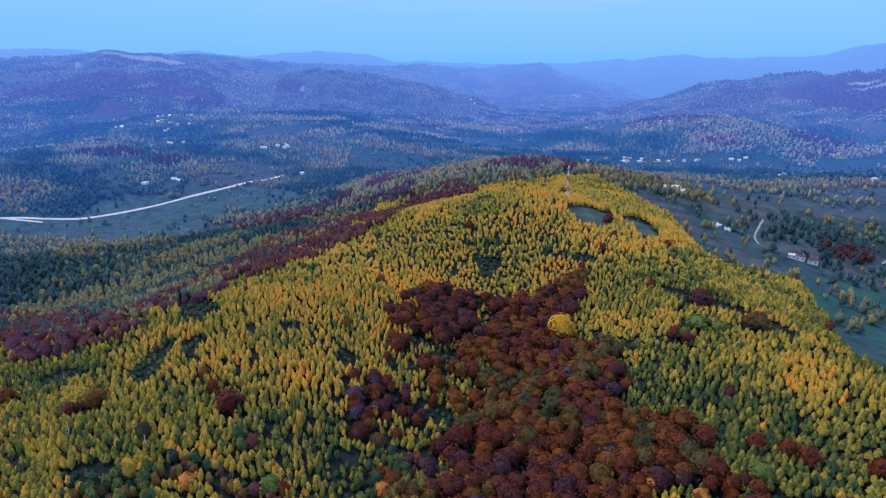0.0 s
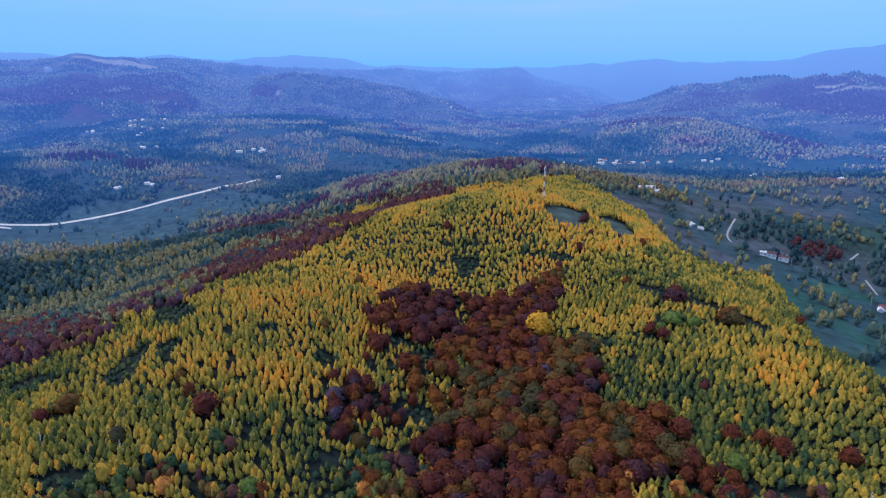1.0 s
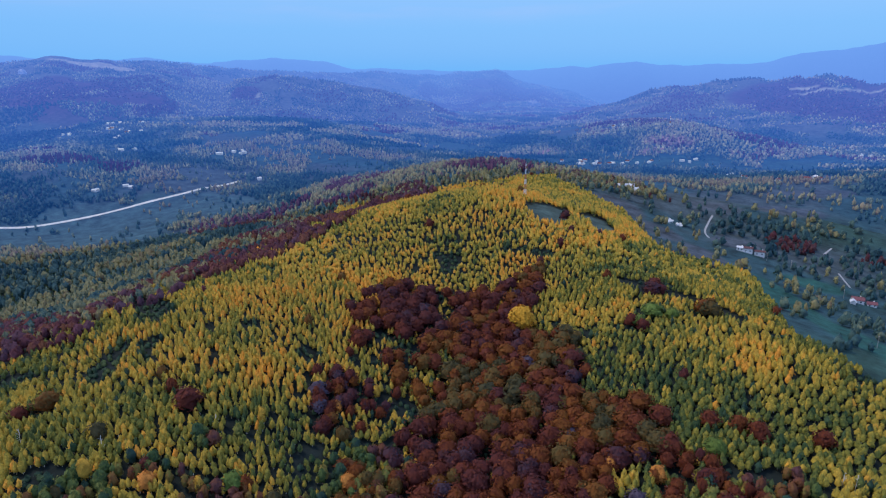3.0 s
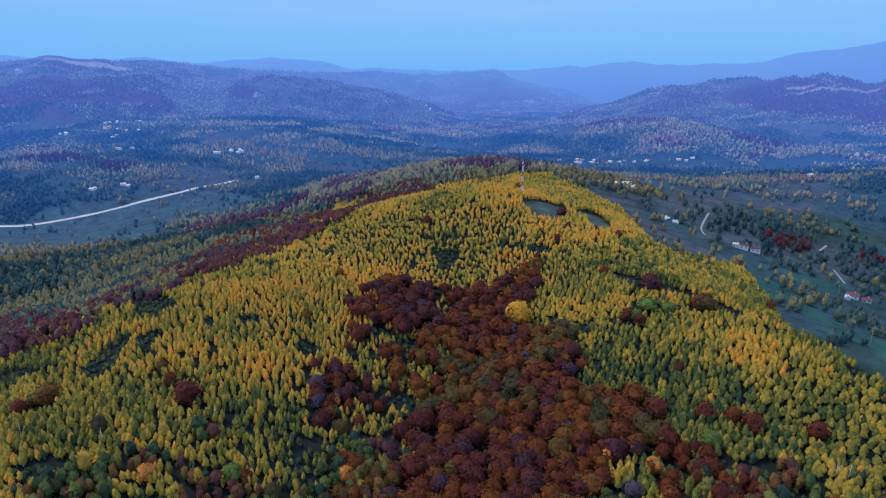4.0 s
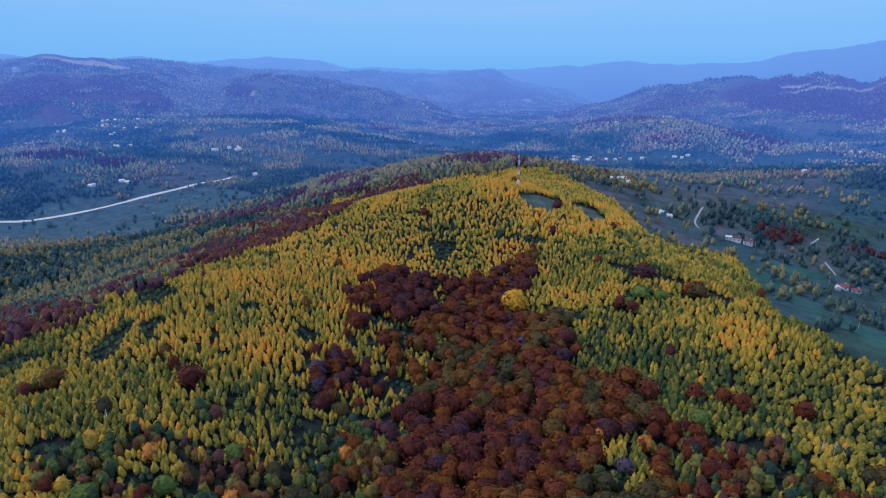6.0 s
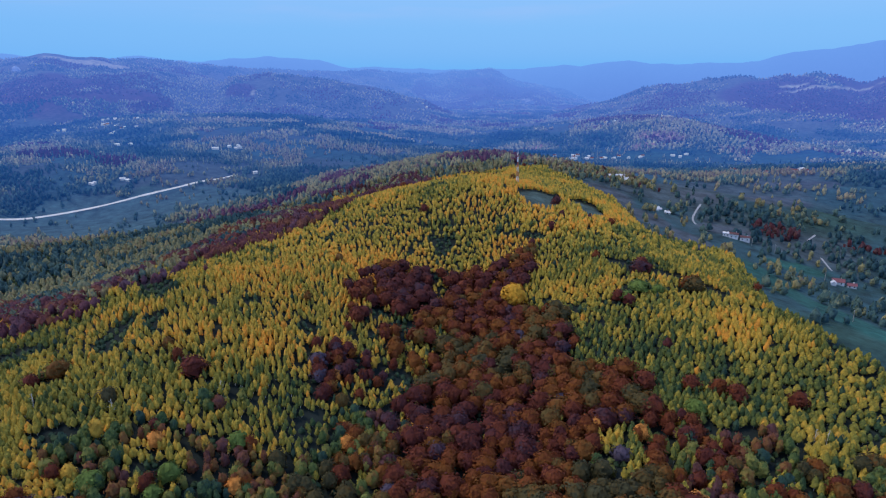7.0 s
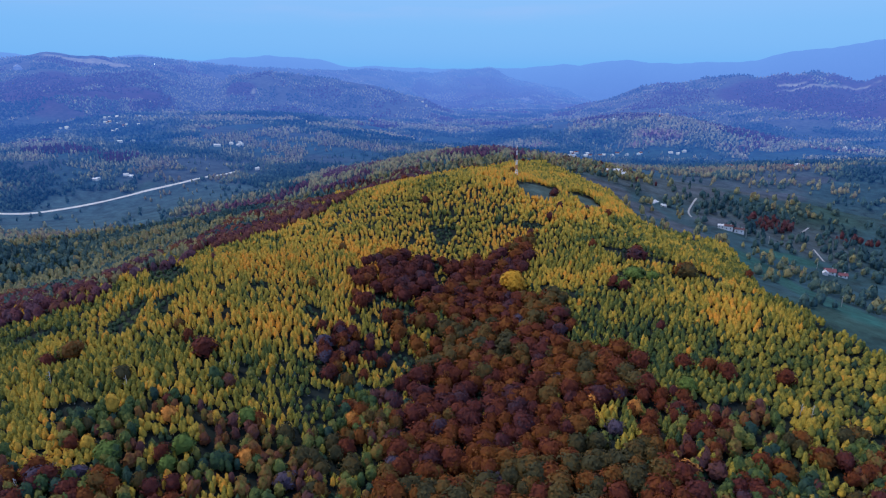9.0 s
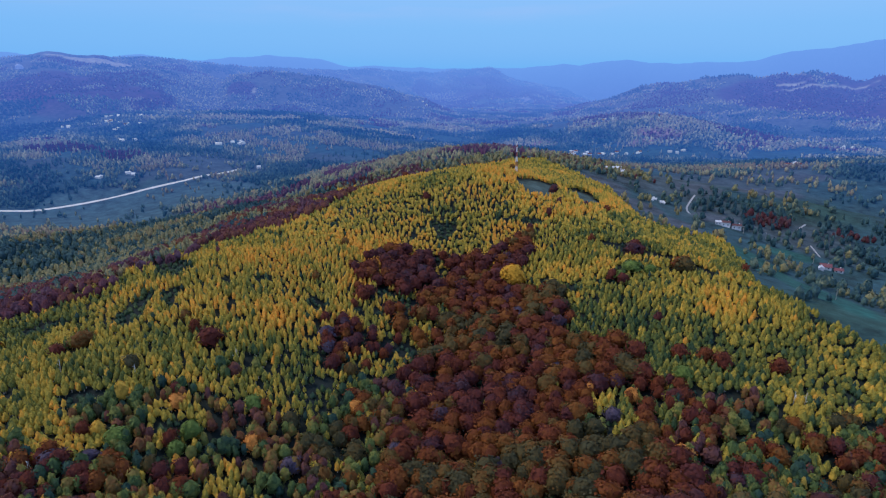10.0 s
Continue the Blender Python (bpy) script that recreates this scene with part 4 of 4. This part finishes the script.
for k in (2, 3):
    m = (fr >= RINGS[k][0]) & (fr < RINGS[k][1])
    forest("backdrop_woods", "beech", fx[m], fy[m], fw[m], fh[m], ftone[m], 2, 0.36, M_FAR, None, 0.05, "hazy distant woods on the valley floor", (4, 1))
x, y, rng = scatter(-3000, 3000, 1500, 4450, 14.5, 600)
r = np.hypot(x, y)
keep = (r > 2450) & (r < 4450) & (fbm(x, y, 110, 81, 4) > 0.38) & (ground_height(x, y) < 262)
keep &= (rng.random(len(x)) < 0.9) & (inside(x, y, PALE_CRESTS, 0.6, 60, 8) < 0)
fx, fy, fr = x[keep], y[keep], r[keep]
violet = smooth(-0.05, 0.2, inside(fx, fy, VIOLET_WOODS, 1.3, 300, 6))
ftone = 0.56 + 0.40 * violet + 2.4 * (1 - violet) * (fbm(fx, fy, 130, 73, 3) - 0.5) + 0.08 * rng.normal(0, 1, len(fx))
ftone = np.where(inside(fx, fy, GOLD_WOODS, 0.8, 90, 6) > 0, 0.68 + 0.06 * rng.normal(0, 1, len(fx)), ftone)
fw, fh = 8 + 6 * rng.random(len(fx)), 6 + 4 * rng.random(len(fx))
for k in (4, 5):
    m = (fr >= RINGS[k][0]) & (fr < RINGS[k][1])
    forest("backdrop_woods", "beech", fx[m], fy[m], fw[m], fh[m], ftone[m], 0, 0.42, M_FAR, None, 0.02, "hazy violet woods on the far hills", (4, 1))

# single trees nearest to the viewpoint
M_GOLD = leaf_material("golden_birch_leaves", [(0.0, (0.27, 0.23, 0.045)), (0.6, (0.42, 0.29, 0.052)), (1.0, (0.58, 0.27, 0.04))], per_object=True)
M_OLIVE = leaf_material("olive_birch_leaves", [(0.0, (0.05, 0.09, 0.032)), (0.5, (0.14, 0.155, 0.038)), (1.0, (0.28, 0.23, 0.048))], per_object=True)
M_RUST = leaf_material("rust_beech_leaves", [(0.0, (0.070, 0.028, 0.034)), (0.35, (0.12, 0.03, 0.017)), (0.7, (0.18, 0.06, 0.016)), (0.9, (0.18, 0.09, 0.022)), (1.0, (0.09, 0.075, 0.028))], per_object=True)
bx, by, tone = NEAR_BIRCH
g = tone > 0.45
plant("birch", "birch_tree", "golden-yellow birch with a slim white trunk", "birches on the near slope", M_GOLD, M_BARK_BIRCH, bx[g], by[g], 3.7, 6.6, 110, 0.07, 0.2, 11)
plant("birch", "birch_tree", "olive-green birch with a slim white trunk", "birches on the near slope", M_OLIVE, M_BARK_BIRCH, bx[~g], by[~g], 3.7, 6.6, 110, 0.07, 0.2, 23)
rx, ry, tone = NEAR_BEECH
plant("beech", "beech_tree", "broad rust-red beech with a grey trunk", "beeches in the hollow", M_RUST, M_BARK, rx, ry, 9.0, 10.5, 330, 0.045, 0.2, 37)

# the one bright yellow tree among the beeches, and orange ones
def lone_tree(x, y, width, height, sprays, leaf, label, seed):
    crown, stemm = tree_mesh("beech", sprays, 0.06, seed, width, height, 0.2)
    root = tagged(new("broadleaf_tree"), label, "tree")
    root.location = (x, y, float(ground_height(x, y)) - 0.2)
    part("trunk", stemm, M_BARK, root)
    part("crown", crown, leaf, root)


M_YELLOW = plain_material("yellow_leaves", (0.60, 0.31, 0.03), 0.4, 0.5)
M_ORANGE = plain_material("orange_leaves", (0.52, 0.20, 0.04), 0.4, 0.5)
M_AMBER = plain_material("amber_leaves", (0.52, 0.30, 0.04), 0.4, 0.5)
M_LIME = plain_material("lime_leaves", (0.105, 0.15, 0.03), 0.4, 0.5)
M_VIOLET = plain_material("bare_violet_twigs", (0.075, 0.056, 0.08), 0.4, 0.8)
lone_tree(51, 426, 17, 17, 900, M_YELLOW, "large bright yellow broadleaf tree among red beeches", 5)
for k, (tx, ty, tw, th) in enumerate(((-6, 302, 8, 10), (-47, 292, 8, 9), (-59, 340, 5, 8), (77, 289, 6, 10), (96, 280, 8, 9), (105, 233, 11, 10), (-132, 272, 8, 9), (-91, 256, 8, 9), (1, 388, 9, 9), (163, 255, 6, 8), (-128, 321, 6, 9))):
    lone_tree(tx, ty, tw, th, 380, M_ORANGE, "orange broadleaf tree in the autumn wood", 6 + k)
for k, (tx, ty, tw, th) in enumerate(((-94, 318, 4, 11), (-110, 274, 4, 10), (-159, 272, 7, 12), (-40, 287, 7, 8), (-40, 358, 5, 9), (-159, 249, 6, 9), (-120, 323, 4, 9))):
    lone_tree(tx, ty, tw, th, 300, M_AMBER, "slim amber-yellow tree standing out in the wood", 26 + k)
for k, (tx, ty, tw, th) in enumerate(((-97, 279, 10, 10), (133, 412, 14, 9), (-119, 255, 10, 11), (-122, 244, 8, 9), (126, 291, 9, 10), (-148, 245, 11, 10), (30, 273, 8, 9), (-56, 237, 8, 8), (131, 218, 10, 9), (122, 402, 9, 8), (144, 406, 9, 8))):
    lone_tree(tx, ty, tw, th, 400, M_LIME, "broad lime-green tree in the autumn wood", 46 + k)
for k, (tx, ty, tw, th) in enumerate(((-71, 348, 10, 9), (-68, 336, 9, 9), (51, 383, 10, 9), (60, 392, 9, 9), (-168, 229, 12, 9), (-155, 232, 9, 8), (-23, 264, 9, 9), (84, 268, 9, 8), (64, 316, 11, 8), (23, 246, 13, 9), (-71, 247, 10, 9))):
    lone_tree(tx, ty, tw, th, 380, M_VIOLET, "nearly leafless tree with grey-violet twigs", 66 + k)


# ---- the mast, houses and roads ----
def strut(bm, a, b, r):
    va, vb = Vector(a), Vector(b)
    turn = (vb - va).to_track_quat("Z", "Y").to_matrix().to_4x4()
    bmesh.ops.create_cone(bm, cap_ends=True, segments=4, radius1=r, radius2=r, depth=(vb - va).length, matrix=Matrix.Translation((va + vb) / 2) @ turn)


def lattice_mast(x, y, height, base, label, bands=7):
    root = tagged(new("lattice_mast"), label, "mast")
    root.location = (x, y, float(ground_height(x, y)) - 0.2)
    step = height / bands
    half = lambda z: (base * (1 - z / height) + 0.55 * z / height) / 2
    for k in range(bands):
        bm = bmesh.new()
        for j in range(2):
            z0, z1 = k * step + j * step / 2, k * step + (j + 1) * step / 2
            a, b = half(z0), half(z1)
            lo = [(a, a, z0), (-a, a, z0), (-a, -a, z0), (a, -a, z0)]
            hi = [(b, b, z1), (-b, b, z1), (-b, -b, z1), (b, -b, z1)]
            for i in range(4):
                strut(bm, lo[i], hi[i], 0.13)
                strut(bm, lo[i], hi[(i + 1) % 4], 0.09)
                strut(bm, lo[(i + 1) % 4], hi[i], 0.09)
                strut(bm, hi[i], hi[(i + 1) % 4], 0.09)
        red = k % 2 == 0
        part("mast_section", bm, M_RED_STEEL if red else M_WHITE_STEEL, root, "red painted lattice" if red else "white painted lattice")
    for k in range(5):
        bm = bmesh.new()
        a = k * 1.256
        bmesh.ops.create_cube(bm, size=1, matrix=pose(0.75 * math.cos(a), 0.75 * math.sin(a), height * (0.86 + 0.03 * k), 0, 0, math.degrees(a)) @ Matrix.Diagonal((0.25, 0.4, 2.2, 1)))
        part("antenna_panel", bm, M_WHITE_STEEL, root, "white antenna panel")
    bm = bmesh.new()
    strut(bm, (0, 0, height), (0, 0, height + 2.5), 0.08)
    part("lightning_rod", bm, M_WHITE_STEEL, root)
    return root


lattice_mast(76.0, 636.0, 34.5, 2.5, "red and white lattice radio mast on the hill")
lattice_mast(590, 1716, 34, 4.0, "distant lattice radio mast on a wooded hill", 5)


def house(x, y, turn, length, depth, wall_h, roof_h, roof_mat, label, windows=True, group=""):
    root = tagged(new("house"), label, "house", group)
    root.matrix_basis = pose(x, y, float(ground_height(x, y)) - 0.1, 0, 0, turn)
    bm = bmesh.new()
    bmesh.ops.create_cube(bm, size=1, matrix=Matrix.Translation((0, 0, wall_h / 2 - 0.5)) @ Matrix.Diagonal((length, depth, wall_h + 1, 1)))
    for s in (-1, 1):
        v = [bm.verts.new(p) for p in ((s * length / 2, -depth / 2, wall_h), (s * length / 2, depth / 2, wall_h), (s * length / 2, 0, wall_h + roof_h * 0.92))]
        bm.faces.new(v if s > 0 else v[::-1])
    part("wall", bm, M_WALL, root)
    bm = bmesh.new()
    e, o = depth / 2 + 0.5, length / 2 + 0.5
    drop = roof_h * 0.5 / (depth / 2)
    for s in (-1, 1):
        lo = [bm.verts.new(p) for p in ((-o, s * e, wall_h - drop), (o, s * e, wall_h - drop), (o, 0, wall_h + roof_h), (-o, 0, wall_h + roof_h))]
        up = [bm.verts.new(v.co + Vector((0, 0, 0.18))) for v in lo]
        for f in ((0, 1, 2, 3), (7, 6, 5, 4), (0, 4, 5, 1), (1, 5, 6, 2), (2, 6, 7, 3), (3, 7, 4, 0)):
            bm.faces.new([(lo + up)[i] for i in f])
    bmesh.ops.recalc_face_normals(bm, faces=bm.faces)
    roof = part("roof", bm, roof_mat, root)
    bm = bmesh.new()
    bmesh.ops.create_cube(bm, size=1, matrix=Matrix.Translation((length * 0.22, depth * 0.15, wall_h + roof_h)) @ Matrix.Diagonal((0.6, 0.6, 1.6, 1)))
    part("chimney", bm, M_WALL, roof)
    if windows:
        n = max(2, int(length / 3.2))
        for k in range(n):
            bm = bmesh.new()
            px = -length / 2 + (k + 0.5) * length / n
            bmesh.ops.create_cube(bm, size=1, matrix=Matrix.Translation((px, -depth / 2 - 0.01, wall_h * 0.52)) @ Matrix.Diagonal((1.0, 0.08, 1.25, 1)))
            part("window", bm, M_DARK, root)
    return root


house(297, 627, -30, 8, 5, 5.0, 1.2, M_ROOF_BROWN, "white farmhouse with a brown tiled roof")
house(306, 622, -26, 9, 4.5, 4.6, 1.1, M_ROOF_BROWN, "long white farmhouse with a dark brown roof")
house(291, 631, -35, 6, 4, 3.6, 0.9, M_ROOF_GREY, "small white outbuilding with a grey roof")
house(350, 536, -25, 9, 6, 2.9, 2.2, M_ROOF_RED, "white house with a bright red tiled roof")
house(359, 531, -20, 7, 4.5, 2.4, 1.6, M_ROOF_RED, "low outbuilding with a faded red roof")
house(343, 531, 60, 5, 4, 2.3, 1.4, M_ROOF_GREY, "small shed with a tin roof")
house(228, 822, -8, 20, 7, 4.0, 2.0, M_ROOF_GREY, "long white farm building beside a brown meadow")
house(240, 815, 10, 8, 6, 3.2, 2.0, M_ROOF_GREY, "small white shed beside the farm building")
rng = np.random.default_rng(77)
for k in range(11):
    house(245 + rng.normal(0, 7), 694 + rng.normal(0, 9), rng.random() * 180, 2.2 + 2.4 * rng.random(), 2.0, 1.6, 0.6, M_ROOF_GREY, "small pale shed on the grassy slope", False, "sheds on the slope")
for hx, hy in YARDS:
    red = rng.random() < 0.22
    house(float(hx), float(hy), rng.normal(0, 30), 6 + 4 * rng.random(), 5 + 2 * rng.random(), 2.7 + 1.5 * rng.random(), 1.7, M_ROOF_RED if red else M_ROOF_GREY, "white village house with a red roof" if red else "white village house with a grey tin roof", False, "village houses")


def ribbon(name, line, width, mat, label, raise_by=0.35):
    """A track laid over the ground, along a smooth line."""
    p = np.array(line, float)
    t = np.concatenate([[0], np.cumsum(np.hypot(*np.diff(p, axis=0).T))])
    s = np.arange(0, t[-1], 4.0)
    cx, cy = np.interp(s, t, p[:, 0]), np.interp(s, t, p[:, 1])
    k = np.ones(9) / 9
    for _ in range(2):
        cx = np.convolve(np.pad(cx, 4, "edge"), k, "valid")
        cy = np.convolve(np.pad(cy, 4, "edge"), k, "valid")
    dx, dy = np.gradient(cx), np.gradient(cy)
    ln = np.hypot(dx, dy) + 1e-6
    w = width * (0.42 + 0.16 * value_noise(s, s * 0, 30, 5))
    cols = []
    for f in (-1, -0.5, 0, 0.5, 1):
        x, y = cx - dy / ln * w * f, cy + dx / ln * w * f
        cols.append(np.stack([x, y, ground_height(x, y) + raise_by - 0.12 * abs(f)], -1))
    v = np.stack(cols, 1)
    n = len(s)
    i = np.arange(n * 5).reshape(n, 5)
    faces = np.stack([i[:-1, :-1], i[:-1, 1:], i[1:, 1:], i[1:, :-1]], -1).reshape(-1, 4)
    me = quad_mesh(name, v.reshape(-1, 3), faces[:, ::-1])
    me.materials.append(mat)
    return tagged(new(name, me), label, "road", kind="structure")


ribbon("road", ROAD, 7.5, M_ROAD, "pale gravel road across the valley meadows")
ribbon("road_branch", ((-800, 860), (-720, 880), (-655, 889)), 6, M_ROAD, "pale side road to the farms")
ribbon("path_meadow", PATH_MEADOW, 2.4, M_TRACK, "pale earth path through the meadow")
ribbon("path_farm", PATH_FARM, 2.2, M_TRACK, "pale earth path by a hedge")
ribbon("path_house", PATH_HOUSE, 2.2, M_TRACK, "pale earth path to the red-roofed house")


def utility_pole(x, y, turn):
    root = tagged(new("utility_pole"), "grey wooden utility pole in the meadow", "pole", "utility poles")
    root.matrix_basis = pose(x, y, float(ground_height(x, y)) - 0.3, 0, 0, turn)
    bm = bmesh.new()
    bmesh.ops.create_cone(bm, cap_ends=True, segments=8, radius1=0.22, radius2=0.14, depth=8.5, matrix=Matrix.Translation((0, 0, 4.25)))
    part("post", bm, M_PALE_WOOD, root)
    bm = bmesh.new()
    bmesh.ops.create_cube(bm, size=1, matrix=Matrix.Translation((0, 0.16, 7.9)) @ Matrix.Diagonal((1.9, 0.14, 0.16, 1)))
    part("crossarm", bm, M_PALE_WOOD, root)
    for k in (-0.8, 0, 0.8):
        bm = bmesh.new()
        bmesh.ops.create_cone(bm, cap_ends=True, segments=6, radius1=0.06, radius2=0.05, depth=0.25, matrix=Matrix.Translation((k, 0.16, 8.1)))
        part("insulator", bm, M_WHITE_STEEL, root)


M_PALE_WOOD = plain_material("pale_weathered_wood", (0.36, 0.33, 0.30), 0.25, 2.0)
for px, py in ((307, 609), (326, 600), (341, 541), (351, 483), (271, 398)):
    utility_pole(px, py, 35)


def bare_birch(x, y, height, seed):
    """A leafless birch: a white forked stem with thin limbs."""
    rng = np.random.default_rng(seed)
    root = tagged(new("bare_birch"), "leafless birch with a bare white trunk", "tree", "bare birches")
    root.location = (x, y, float(ground_height(x, y)) - 0.3)
    bm = bmesh.new()
    strut(bm, (0, 0, 0), (0.3, 0.1, height), 0.12)
    part("trunk", bm, M_BARK_BIRCH, root)
    for k in range(7):
        a, h = rng.random() * 6.28, height * (0.35 + 0.09 * k)
        bm = bmesh.new()
        reach = 1.8 - 0.18 * k
        strut(bm, (0.3 * h / height, 0.1 * h / height, h), (reach * math.cos(a), reach * math.sin(a), h + reach * 1.1), 0.06)
        part("limb", bm, M_BARK_BIRCH, root)


for k, (bx0, by0) in enumerate(((174.5, 273), (179, 271), (-202, 294), (-175, 223), (-114, 309), (-159, 287))):
    bare_birch(bx0, by0, 8.5 + k % 3, 60 + k)


def rock_outcrop(x, y, width, height, label, seed, mat):
    """A pale broken rock face on a hillside."""
    rng = np.random.default_rng(seed)
    bm = bmesh.new()
    bmesh.ops.create_icosphere(bm, subdivisions=3, radius=1)
    for v in bm.verts:
        n = noise.noise(v.co * 2.2 + Vector((seed, 0, 0))) + 0.5 * noise.noise(v.co * 5)
        v.co = Vector((v.co.x * width / 2, v.co.y * width / 4, v.co.z * height / 2)) * (1 + 0.4 * n)
    me = bpy.data.meshes.new("rock_outcrop")
    bm.to_mesh(me)
    bm.free()
    me.materials.append(mat)
    ob = tagged(new("rock_outcrop", me), label, "rock")
    ob.location = (x, y, float(ground_height(x, y)))


rock_outcrop(-1715, 2594, 34, 36, "pale limestone outcrop on a wooded hillside", 3, M_ROCK)
rock_outcrop(483, 3660, 78, 52, "pale grey quarry face low on a far hill", 8, M_QUARRY)
